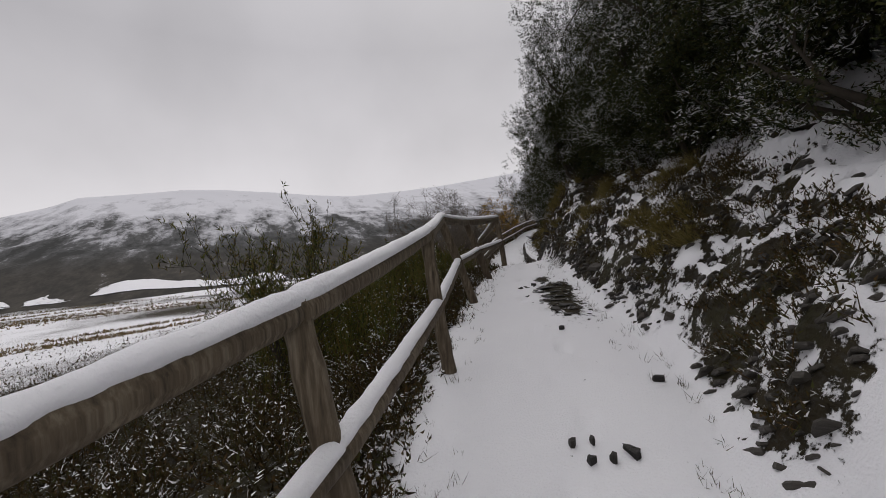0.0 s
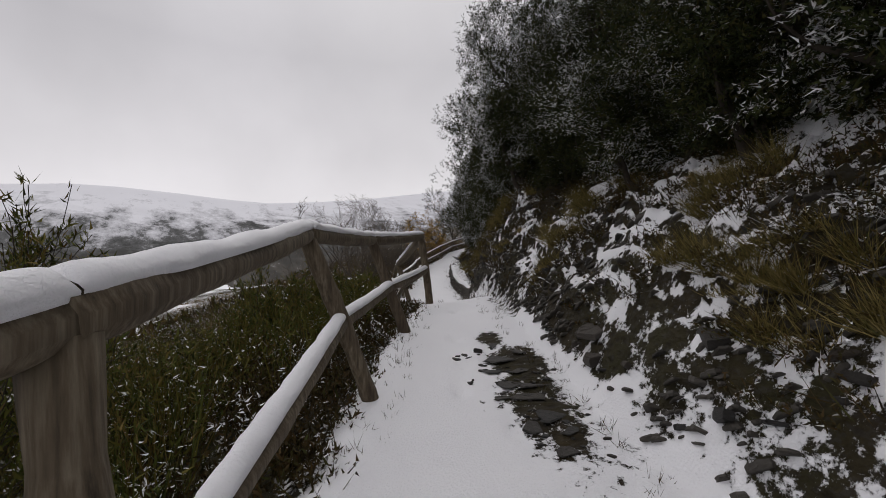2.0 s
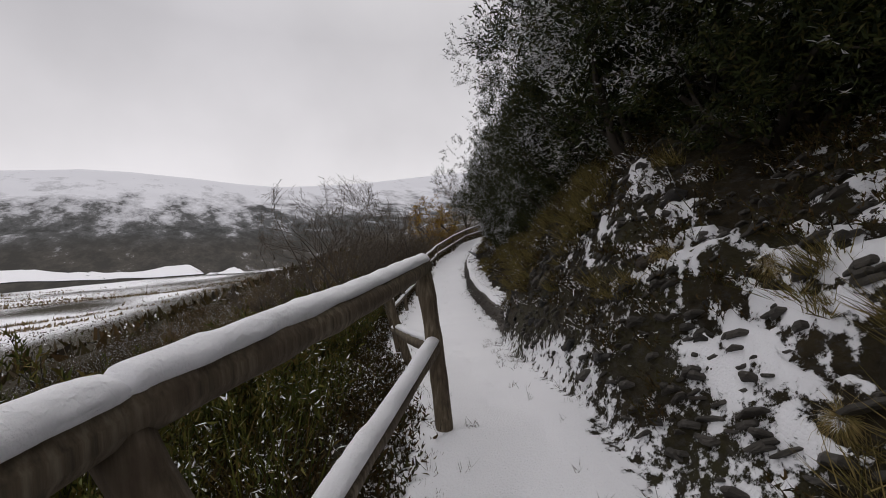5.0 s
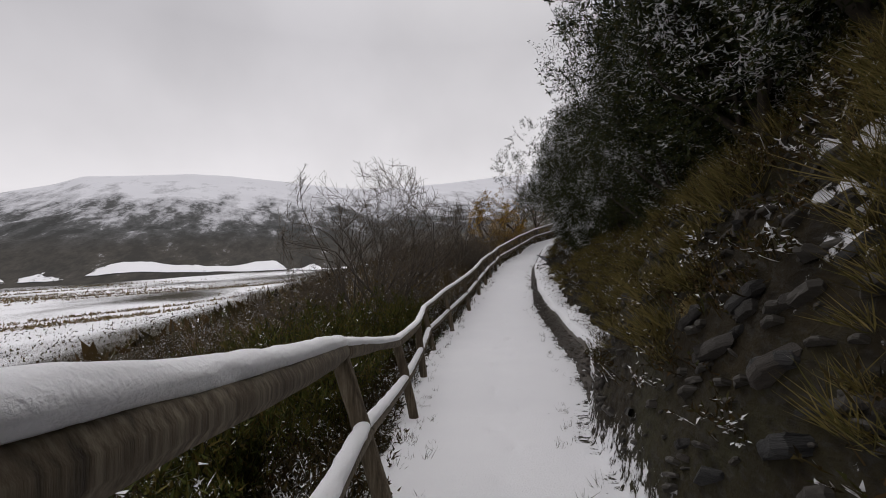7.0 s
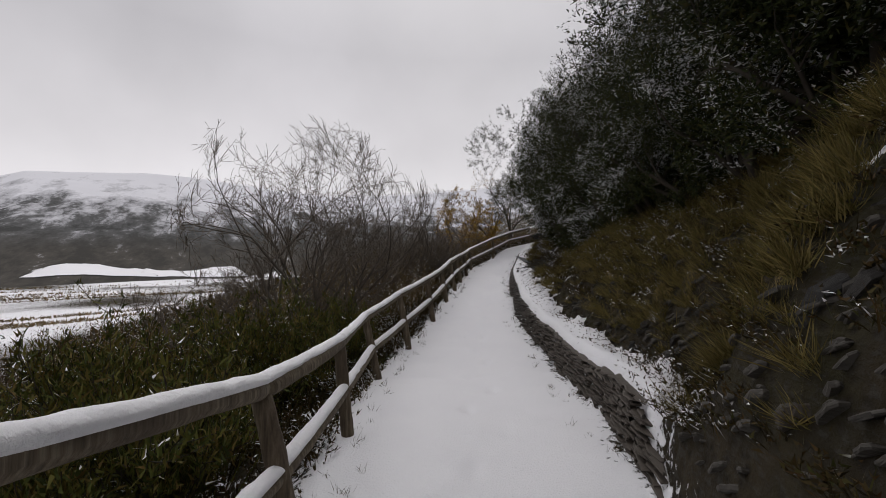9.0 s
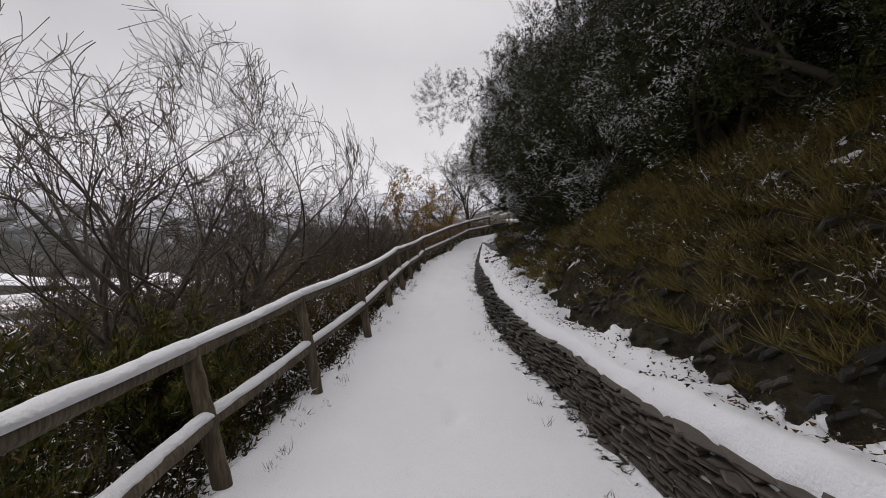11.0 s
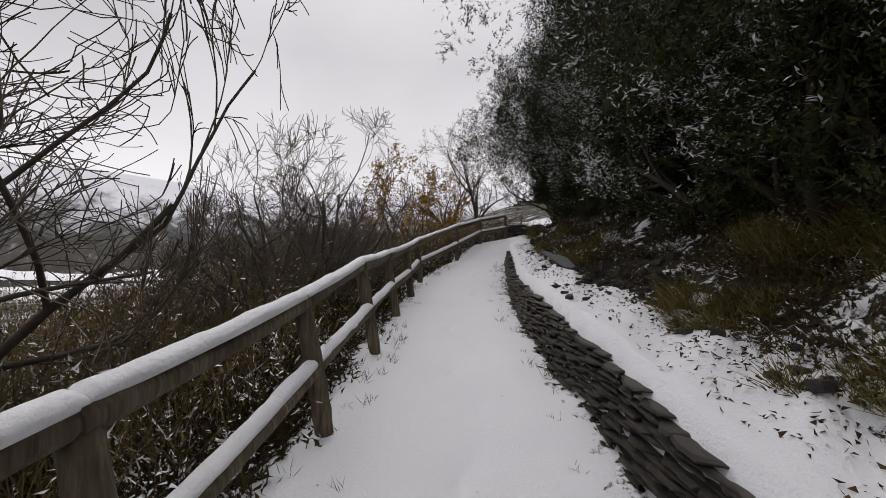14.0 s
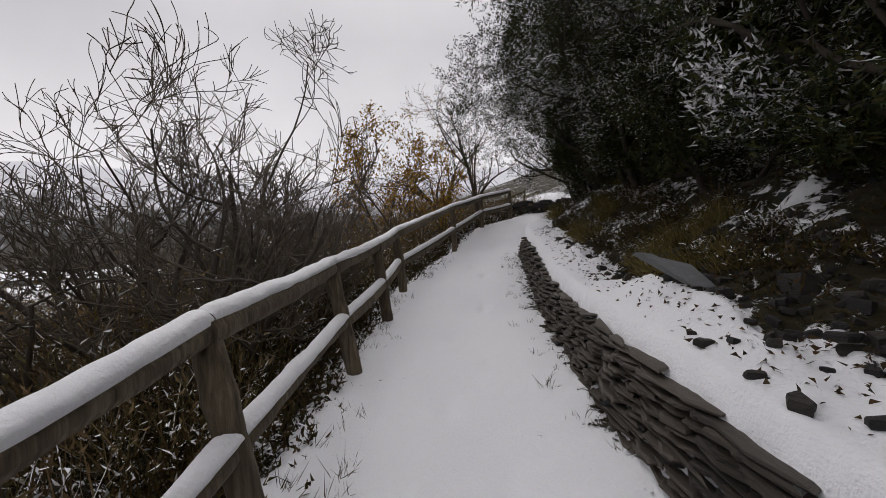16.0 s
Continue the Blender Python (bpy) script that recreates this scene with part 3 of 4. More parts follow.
def build_chips():
    """Broken slate crumbs all over the bank, layer upon layer."""
    rng = np.random.RandomState(91)
    vs, fs, at = [], [], 0
    shapes = []
    for me in SLABS_DARK[:3]:
        co = np.empty(len(me.vertices) * 3, np.float32)
        me.vertices.foreach_get("co", co)
        shapes.append((co.reshape(-1, 3), np.array([p.vertices[:] for p in me.polygons])))
    n = 3000
    y = rng.uniform(1.6, 20, n)
    b = np.where(y > 15, .5, 0) + .04 + rng.rand(n) ** 1.1 * 1.25
    x = edge_x(y) + b
    keep = fbm(x * 1.7, y * 1.7 + 4, 3) > -.25
    x, y = x[keep], y[keep]
    z = height(x, y)
    for px, py, pz in zip(x, y, z):
        s = rng.uniform(.04, .15)
        m = pose(px, py, pz, -32 + rng.normal() * 10, 22 + rng.normal() * 10, rng.normal() * 18) @ Matrix.Diagonal((s * rng.uniform(.5, .9), s * rng.uniform(.8, 1.6), s * rng.uniform(.14, .3), 1))
        co, tri = shapes[rng.randint(3)]
        vs.append(co @ np.array(m.to_3x3()).T + np.array(m.translation))
        fs.append(tri + at)
        at += len(co)
    ob = new("slate_rubble", mesh_of("slate_rubble", np.concatenate(vs), np.concatenate(fs), SLATE_BANK))
    tagged(ob, "dark broken slate crumbling out of the bank", "rubble", kind="stuff")


def build_stones():
    rng = np.random.RandomState(31)
    # the bare patch in the path: flat slates lying in the snow
    for px, py, w, d, turn in ((1.70, 6.68, .46, .40, 20), (1.50, 6.42, .22, .30, 70), (1.80, 6.30, .40, .34, -15), (1.55, 6.12, .30, .30, 40), (1.74, 6.02, .34, .28, 5), (1.64, 5.84, .42, .24, -20), (1.42, 5.9, .16, .2, 10),
                               (1.66, 5.52, .36, .30, 30), (1.48, 5.42, .2, .22, 0), (1.72, 5.28, .28, .22, -10), (1.56, 5.12, .22, .16, 15), (1.9, 6.75, .2, .26, 0), (1.76, 7.05, .24, .2, 0)):
        stone("flat_slate", "dark wet slate lying flat in the snow", px, py, (w * .8, d * .8, .010), "slates in the path", True, .0, (rng.normal() * 2, rng.normal() * 2, turn), rng)
    for k in range(60):
        px, py = 1.62 + rng.normal() * .18, rng.uniform(5.0, 7.0)
        s = rng.uniform(.03, .09)
        stone("slate_chip", "small chip of dark slate in the snow", px, py, (s, s * .7, .014), "slate chips in the path", True, .0, (rng.normal() * 5, rng.normal() * 5, rng.uniform(0, 360)), rng)
    for px, py, s in ((.98, 2.24, .13), (.78, 2.22, .06), (.86, 2.42, .06), (.72, 2.42, .05), (.90, 2.22, .05), (1.62, 3.1, .07), (1.5, 6.9, .10), (1.3, 4.6, .06)):
        stone("path_stone", "small dark stone poking out of trodden snow", px, py, (s * 1.2, s, .045), "stones in the path", True, .012, (0, 0, rng.uniform(0, 360)), rng)
    # broken rock along the foot of the bank
    for k in range(120):
        y = rng.uniform(2.0, 15.5)
        b = .1 + rng.uniform(.0, .9) ** 1.2
        s = rng.uniform(.05, .16)
        stone("bank_rock", "angular broken slate jutting from the bank", float(edge_x(y)) + b, y, (s * rng.uniform(.5, 1), s * rng.uniform(.7, 1.5), s * rng.uniform(.16, .4)), "rocks on the bank", rng.rand() < .8, -.01, (-25 + rng.normal() * 14, 18 + rng.normal() * 14, rng.normal() * 30), rng)
    for k in range(110):
        y = rng.uniform(9.6, 18.5)
        b = rng.uniform(.05, .75) + (.45 if y > 15 else 0)
        s = rng.uniform(.10, .30)
        stone("outcrop_slab", "tilted slate layer sticking out of the rock cut", float(edge_x(y)) + b, y, (s * .5, s, s * .22), "slate layers in the cut", rng.rand() < .85, -.02, (-38 + rng.normal() * 8, 20 + rng.normal() * 10, rng.normal() * 14), rng)
    stone("corner_rock", "flat tan-grey slab jutting from the foot of the bank", 2.32, 6.06, (.32, .34, .06), "", False, .0, (4, -12, 14), rng)
    stone("corner_rock", "square-edged tan rock at the foot of the bank", 2.20, 5.86, (.18, .20, .08), "", False, .0, (2, -6, 8), rng)
    stone("leaning_slate", "dark flat slate half sunk in snow below the bank", 2.43, 4.93, (.34, .20, .05), "", True, .02, (8, -14, 25), rng)
    # berm behind the wall
    slab = stone("leaning_slab", "large pale grey slab leaning among rubble", 5.28, 24.60, (.40, .32, .03), "", False, .12, (70, 4, -18), rng)
    slab.data = PALE_SLAB
    stone("boulder", "dark wet boulder half under snow", 5.55, 24.24, (.20, .16, .10), "", True, .01, (5, 5, 30), rng)
    stone("boulder", "dark wet boulder half under snow", 5.75, 25.3, (.15, .14, .09), "", True, .03, (0, 9, 80), rng)
    for px, py, s in ((4.83, 23.71, .20), (4.89, 23.90, .14), (4.91, 23.56, .14), (4.96, 24.2, .17), (5.02, 24.12, .13), (5.08, 23.96, .16), (5.13, 24.02, .15), (5.18, 24.16, .12), (5.0, 24.3, .12), (5.3, 24.0, .14), (5.42, 23.95, .12), (5.35, 24.15, .13), (4.95, 24.9, .16), (4.75, 23.0, .12), (5.0, 22.3, .14)):
        stone("berm_stone", "loose dark slate lying on the snowy berm", px, py, (s * .5, s * .36, s * .2), "stones on the berm", True, .006, (rng.normal() * 8, rng.normal() * 8, rng.uniform(0, 360)), rng)
    for k in range(380):
        y = rng.uniform(21.0, 28.5) if k < 180 else rng.uniform(23.2, 25.8)
        b = rng.uniform(.40, 1.8) if k < 180 else rng.uniform(.42, 1.2)
        s = rng.uniform(.025, .095)
        stone("rubble_stone", "small dark rubble stone dusted with snow", float(edge_x(y)) + b, y, (s * 1.3, s, s * .5), "rubble behind the wall", True, .0, None, rng)
    # flat coping slates sticking out of the snow on the wall
    for k in range(26):
        y = rng.uniform(16.5, 27.6)
        s = rng.uniform(.10, .24)
        stone("coping_slate", "thin slate lying proud on top of the wall", float(edge_x(y)) + .04, y, (s * .6, s * .9, .022), "coping slates", True, .0, (rng.normal() * 5, rng.normal() * 5, rng.uniform(0, 360)), rng)


# ---------------------------------------------------------------- plants
def evergreen(seed, tall, wide, name="heath_tree", thin=1):
    """Dense evergreen: leaning stems, limbs, and a crown of small leaves in sprays."""
    rng = np.random.RandomState(seed)
    limbs = []
    for k in range(5):
        a = rng.uniform(0, 6.28)
        grow(rng, (rng.normal() * .12, rng.normal() * .12, -.2), (math.cos(a) * .4 - .25, math.sin(a) * .4, 1), tall * rng.uniform(.6, .85), .055, 3, .75, .12, .35, (4, 5), .55, 7, limbs)
    for d, p, r in limbs:
        c = p - (0, 0, tall * .5)
        far = np.sqrt((c[:, 0] / (wide * .9)) ** 2 + (c[:, 1] / (wide * .9)) ** 2 + (c[:, 2] / (tall * .55)) ** 2)
        p[:] = (0, 0, tall * .5) + c * np.where(far > .8, (.8 + .25 * (far - .8)) / np.maximum(far, .01), 1)[:, None]
    tips = np.concatenate([p[2:] for d, p, r in limbs if d <= 1])
    tips = tips[np.hypot(tips[:, 0], tips[:, 1]) < wide * .8]
    tips = tips[rng.permutation(len(tips))[:1700 // thin]]
    # extra sprays fill the crown's lumpy outside
    n = 1500 // thin
    lobes = np.array([(rng.normal() * wide * .5, rng.normal() * wide * .5, tall * rng.uniform(.3, .85)) for _ in range(11)])
    way = rng.normal(size=(n, 3))
    way /= np.linalg.norm(way, axis=1, keepdims=True)
    pick = rng.randint(0, 11, n)
    rad = wide * rng.uniform(.22, .40, 11)[pick] * rng.uniform(.6, 1.0, n)
    fill = lobes[pick] + way * rad[:, None]
    fill[:, 2] = np.maximum(fill[:, 2], .25)
    sprays = np.concatenate([tips, fill])
    m = 27 if thin == 1 else 24
    c = np.repeat(sprays, m, axis=0)
    axis = np.repeat(np.concatenate([rng.normal(size=(len(tips), 3)) * .5 + (0, 0, .5), way * .8 + rng.normal(size=(n, 3)) * .4 + (0, 0, .25)]), m, axis=0)
    axis /= np.linalg.norm(axis, axis=1, keepdims=True)
    t = rng.uniform(-.10, .20, len(c))
    c = c + axis * t[:, None] + rng.normal(size=c.shape) * .02
    v, f = leaves(c, axis * .8 + rng.normal(size=c.shape) * .55, rng.uniform(.026, .060, len(c)) * thin ** .4, rng.uniform(.0045, .0090, len(c)) * thin ** .4, rng)
    thick = [(p, r, 5 if d > 1 else 3) for d, p, r in limbs if d >= 1 and d < 3]
    root = tagged(empty(name), "dense dark evergreen heath tree dusted with snow", "tree", "evergreens on the bank")
    tagged(part("limb_mass", mesh_of("limb_mass", *tubes(thick), BARK_DARK, True), root, "dark crooked limbs"), kind="stuff")
    for stem in [q for q in limbs if q[0] == 3]:
        part("trunk", mesh_of("trunk", *tubes([(stem[1], stem[2], 6)]), BARK_DARK, True), root, "dark crooked stem")
    tagged(part("crown", mesh_of("crown", v, f, LEAF_DARK), root), kind="stuff")
    return root


def build_evergreens():
    rng = np.random.RandomState(11)
    front = [evergreen(100 + k, 3.6 + .5 * k, 2.3 + .15 * k) for k in range(4)]
    rear = [evergreen(120 + k, 4.4 + .5 * k, 2.8, thin=3) for k in range(2)]
    used = set()

    def put(first, x, y, s, rz, tilt):
        ob = first if first.name not in used else copy_thing(first, Matrix())
        used.add(first.name)
        ob.matrix_world = pose(x, y, float(height(x, y)) - .1, 0, -tilt, rz) @ Matrix.Scale(s, 4)
    y = 1.2
    i = 0
    while y < 44:
        e = float(edge_x(y))
        back = np.interp(y, (0, 8, 10, 15, 19, 25, 28, 31, 37), (2.6, 2.65, 2.15, 2.5, 2.55, 2.5, 2.05, 1.6, 1.4))
        s = np.interp(y, (0, 9, 14, 20, 30, 37), (1.15, 1.0, .95, .95, 1.08, 1.1)) * rng.uniform(.88, 1.1)
        put(front[i % 4], e + back + rng.normal() * .2, y, s, rng.uniform(0, 360), 8)
        put(rear[i % 2], e + back + 1.8 + rng.normal() * .3, y + .8, s * 1.15, rng.uniform(0, 360), 4)
        # extra third row farther upslope, added to block sky light behind the trees
        if i % 3 == 0:
            put(rear[(i + 1) % 2], e + back + 3.8 + rng.normal() * .3, y + .3, s * 1.4, rng.uniform(0, 360), 3)
        i += 1
        y += np.interp(y, (0, 10, 30), (1.75, 1.6, 1.8))


def build_low_evergreens():
    """Smaller evergreens that close the gap between the top of the bank and the trees."""
    rng = np.random.RandomState(19)
    for k, y in enumerate((1.6, 2.9, 4.3, 5.6, 7.0, 8.3, 9.4, 10.6, 11.8, 13.0, 14.2, 15.4, 16.6, 17.8, 19.0, 20.2, 21.5, 22.6, 23.7, 24.9, 26.0, 27.2, 28.4, 29.6, 30.8, 32.0)):
        low = evergreen(200 + k, 1.9, 1.35, "low_heath_tree", thin=2) if k == 0 else copy_thing(first, Matrix())
        first = low if k == 0 else first
        b = np.interp(y, (0, 4, 5, 9, 10, 12.5, 14, 16, 20, 22), (1.95, 1.85, 1.6, 1.5, 1.15, 1.1, 1.4, 1.85, 1.85, 1.95))
        x = float(edge_x(y)) + b + rng.normal() * .12
        sc = rng.uniform(.85, 1.15)
        low.matrix_world = pose(x, y, float(height(x, y)) - .1, 0, -6, rng.uniform(0, 360)) @ Matrix.Scale(sc, 4)
        tagged(low, "low dense evergreen bush at the top of the bank", "bush", "low evergreens on the bank")
    for y in (9.2, 10.0, 10.9, 11.7, 12.5, 13.4, 14.2, 15.0, 15.9):
        low = copy_thing(first, Matrix())
        x = float(edge_x(y)) + 2.0 + rng.normal() * .2
        low.matrix_world = pose(x, y, float(height(x, y)) - .15, 0, -12, rng.uniform(0, 360)) @ Matrix.Scale(rng.uniform(1.0, 1.3), 4)
        tagged(low, "low dense evergreen bush overhanging the rock cut", "bush", "low evergreens on the bank")


def bare_tree(seed, name, label, x, y, z, tall, stems, spread, bark, twig_leaves=None, limit=4, kids=(3, 4), group="", base=.25, curl=.46, wide=.43):
    rng = np.random.RandomState(seed)
    limbs = []
    for k in range(stems):
        a = 2 * np.pi * k / stems + rng.uniform(-.4, .4)
        w = (math.cos(a) * spread * rng.uniform(.4, 1.2), math.sin(a) * spread * rng.uniform(.4, 1.2), 1)
        grow(rng, (math.cos(a) * base * rng.rand(), math.sin(a) * base * rng.rand(), -.2), w, tall * rng.uniform(.45, .62), rng.uniform(.034, .058) * (tall / 4) ** .5 * (1.6 if stems < 3 else 1), limit, .55, .22, curl, kids, .56, 8, limbs)
    if stems > 2:
        for d, p, r in limbs:
            # a rounded crown that keeps clear of the path
            c = p - (0, 0, tall * .45)
            far = np.sqrt((c[:, 0] / (tall * wide)) ** 2 + (c[:, 1] / (tall * wide)) ** 2 + (c[:, 2] / (tall * .5)) ** 2)
            p[:] = (0, 0, tall * .45) + c * np.where(far > .8, (.8 + .3 * (far - .8)) / np.maximum(far, .01), 1)[:, None]
            over = p[:, 0] + x - (fence_x(p[:, 1] + y) - .3 + .65 * smooth(1.5, 2.8, p[:, 2]))
            p[:, 0] -= np.maximum(over, 0) * .85
    root = tagged(empty(name, pose(x, y, z)), label, "tree", group)
    for d, p, r in limbs:
        if d == limit:
            part("stem" if stems > 1 else "trunk", mesh_of("stem", *tubes([(p, np.maximum(r, .006), 7)]), bark, True), root)
    tagged(part("branch_mass", mesh_of("branch_mass", *tubes([(p, np.maximum(r, .008), 5) for d, p, r in limbs if limit > d >= limit - 1]), bark, True), root), kind="stuff")
    fine = [(p, np.maximum(r * .9, .0036), 3) for d, p, r in limbs if d < limit - 1]
    tagged(part("twig_mass", mesh_of("twig_mass", *tubes(fine), TWIG, True), root, "fine bare twigs"), kind="stuff")
    if twig_leaves:
        tips = np.concatenate([p for d, p, r in limbs if d == 0])
        mat, n, size = twig_leaves
        c = tips[rng.randint(0, len(tips), n)] + rng.normal(size=(n, 3)) * .05
        tagged(part("leaf_mass", mesh_of("leaf_mass", *leaves(c, rng.normal(size=(n, 3)) + (0, 0, -.3), rng.uniform(.6, 1.2, n) * size, rng.uniform(.25, .4, n) * size, rng), mat), root), kind="stuff")
    return root


def build_bare_trees():
    def ground_at(x, y):
        return float(height(x, y))
    spots = (
        ("willow", "large bare many-stemmed willow beyond the fence", -.35, 22.1, 6.3, 13, 1.05, .6),
        ("willow", "bare many-stemmed willow beyond the fence", -3.0, 22.8, 4.0, 9, .55, .5),
        ("bare_shrub_tree", "bare spreading thorn tree beyond the fence", 2.15, 26.8, 4.3, 11, .5, .2),
        ("bare_shrub_tree", "bare thorny shrub beside the thorn tree", .9, 26.3, 3.0, 7, .5, .3),
        ("bare_shrub_tree", "bare thorny shrub above the fence", 3.0, 29.2, 2.9, 7, .45, .3),
        ("bare_shrub_tree", "bare thorny shrub in the thicket", 1.6, 29.6, 3.3, 7, .45, .3),
    )
    for k, (name, label, x, y, tall, stems, spread, base) in enumerate(spots):
        bare_tree(40 + k, name, label, x, y, ground_at(x, y), tall, stems, spread, BARK_GREY, None, 4, (4, 5) if tall > 4.2 else (3, 5), "bare trees by the fence", base, wide=.48 if tall > 6 else .43)
    bare_tree(61, "birch", "slender tree with a few last brown leaves", 6.3, 34.6, ground_at(6.3, 34.6), 5.8, 1, .1, BARK_GREY, (LEAF_ORANGE, 500, .06), 3, (5, 7), "slim trees at the bend", curl=.35)
    bare_tree(62, "birch", "slender tree with a few last brown leaves", 7.3, 35.2, ground_at(7.3, 35.2), 6.2, 1, .12, BARK_GREY, (LEAF_ORANGE, 500, .06), 3, (5, 7), "slim trees at the bend", curl=.35)
    bare_tree(63, "oak_bush", "round bush of rust-orange autumn leaves", 4.75, 33.4, ground_at(4.75, 33.4), 4.2, 7, .6, BARK_GREY, (LEAF_ORANGE, 6500, .08), 3, (3, 5))
    bare_tree(64, "oak_bush", "smaller bush of yellowing leaves by the fence", 5.3, 32.2, ground_at(5.3, 32.2), 2.0, 6, .6, BARK_GREY, (LEAF_ORANGE, 1600, .06), 3, (3, 4))


def blades_field(rng, roots, lean, count, length, width, spread, mat, name, leaflets=0, leaf=(.05, .012)):
    """Tufts of stems springing from each root: one mesh."""
    n = len(roots)
    c = np.repeat(roots, count, axis=0) + np.concatenate([np.clip(rng.normal(size=(n * count, 2)), -1.1, 1.1) * spread, np.zeros((n * count, 1))], 1)
    w = rng.normal(size=(n * count, 3)) * .45 + lean
    w[:, 2] = np.abs(w[:, 2]) + .35
    L = np.repeat(length, count) * rng.uniform(.5, 1.1, n * count)
    pieces = [leaves(c, w, L, width, rng)]
    if leaflets:
        wn_ = w / np.linalg.norm(w, axis=1, keepdims=True)
        t = rng.uniform(.25, 1.05, (n * count, leaflets))
        p = (c[:, None] + wn_[:, None] * (L[:, None] * t)[..., None]).reshape(-1, 3)
        d = np.repeat(wn_, leaflets, axis=0) + rng.normal(size=p.shape) * .7
        pieces.append(leaves(p, d, rng.uniform(.6, 1.3, len(p)) * leaf[0], leaf[1], rng))
    v, f = join(*pieces)
    return new(name, mesh_of(name, v, f, mat))


def build_undergrowth():
    rng = np.random.RandomState(77)
    # heather on the slope below the fence, thick by the fence and thinner with distance
    n = 4200
    y = rng.uniform(-1.5, 40, n)
    d = .27 + rng.uniform(0, 1, n) ** 1.7 * 15
    x = fence_x(y) - d
    z = height(x, y)
    tall = np.interp(d, (0, .5, 1.2, 4, 15), (.12, .28, .5, .75, 1.0)) * (1 + .45 * fbm(x * .6, y * .6, 2))
    ob = blades_field(rng, np.stack([x, y, z - .03], 1), (-.05, 0, .55), 17, tall, .006, .16, HEATHER, "heather", 7, (.055, .010))
    tagged(ob, "dark snow-flecked heather and broom covering the slope", "shrubs", kind="stuff")
    # green broom on the slope
    n = 620
    y = rng.uniform(5, 22, n)
    d = .9 + rng.uniform(0, 1, n) * 4.5
    keep = fbm(y * .45 + 3, d * .5, 2) > -.05
    y, d = y[keep], d[keep]
    x = fence_x(y) - d
    ob = blades_field(rng, np.stack([x, y, height(x, y)], 1), (0, 0, 1.0), 26, .75 + .5 * rng.rand(len(x)), .006, .13, LEAF_OLIVE, "broom", 4, (.07, .009))
    tagged(ob, "upright olive-green broom on the slope below the fence", "shrubs", kind="stuff")
    # brown thicket beyond the bend
    n = 900
    y = rng.uniform(22.5, 40, n)
    d = .8 + rng.uniform(0, 1, n) ** 1.2 * 9
    x = fence_x(y) - d
    ob = blades_field(rng, np.stack([x, y, height(x, y)], 1), (0, 0, .8), 22, (1.0 + .9 * rng.rand(n)) * np.interp(d, (0, 3), (.55, 1.1)), .006, .25, LEAF_BROWN, "thicket", 4, (.07, .010))
    tagged(ob, "brown leafless thicket filling the hollow below the fence", "shrubs", kind="stuff")
    # dead grass on the bank, longer and thicker on the rock cut
    n = 6400
    y = rng.uniform(1.5, 33, n)
    b = rng.uniform(.0, 1, n) ** .8 * 1.7
    b = np.where((y > 15.5), b + .55, b * .75 + .2)
    keep = (fbm(y * 1.1, b * 1.6 + 5, 3) + (.34 + .26 * smooth(14, 16, y)) * smooth(9.5, 11.5, y) * smooth(24, 21, y)) > .30
    y, b = y[keep], b[keep]
    x = edge_x(y) + b
    ob = blades_field(rng, np.stack([x, y, height(x, y)], 1), (-.65, -.1, .12), 60, .13 + .24 * rng.rand(len(x)) ** 1.4, .0030, .05, GRASS, "bank_grass")
    tagged(ob, "tufts of straw-coloured grass hanging on the bank", "grass", kind="stuff")
    # dark heather on the bank between snow patches
    n = 3200
    y = rng.uniform(1.5, 34, n)
    b = .15 + rng.uniform(0, 1, n) * 2.6
    b = np.where(y > 17, b + .5, b)
    x = edge_x(y) + b
    keep = fbm(x * 1.4 + 4, y * 1.4 + 8, 4) < .12 + .3 * smooth(14, 16, y) * smooth(23, 21, y)
    x, y = x[keep], y[keep]
    ob = blades_field(rng, np.stack([x, y, height(x, y) - .02], 1), (-.4, 0, .4), 18, .10 + .16 * rng.rand(len(x)), .004, .09, HEATHER, "bank_heather", 6, (.032, .007))
    tagged(ob, "low dark heather growing through the snow on the bank", "shrubs", kind="stuff")
    # leaf litter and crumbs of slate on the snow behind the wall
    n = 9000
    y = rng.uniform(15.5, 29, n)
    bb = .12 + np.abs(rng.normal(size=n)) * .22 + .55 * rng.rand(n) ** .7
    x = edge_x(y) + bb
    c = np.stack([x, y, surface(x, y) + .004 + .012 * rng.rand(n)], 1)
    ob = new("leaf_litter", mesh_of("leaf_litter", *leaves(c, rng.normal(size=(n, 3)) * (1, 1, .35), rng.uniform(.012, .05, n), rng.uniform(.004, .012, n), rng), HEATHER_BARE))
    tagged(ob, "dark dead leaves and twigs strewn over the snow", "leaf litter", kind="stuff")
    # thin twigs and grass poking through the snow at both edges of the path
    n = 420
    y = rng.uniform(1.5, 30, n)
    left = rng.rand(n) < .5
    x = np.where(left, fence_x(y) + rng.uniform(-.1, .22, n), edge_x(y) - rng.uniform(.0, .45, n) ** 1.2)
    ob = blades_field(rng, np.stack([x, y, height(x, y)], 1), (0, 0, .3), 9, .05 + .10 * rng.rand(n), .0022, .03, HEATHER, "path_edge_twigs")
    tagged(ob, "thin dry twigs poking through the snow", "grass", kind="stuff")


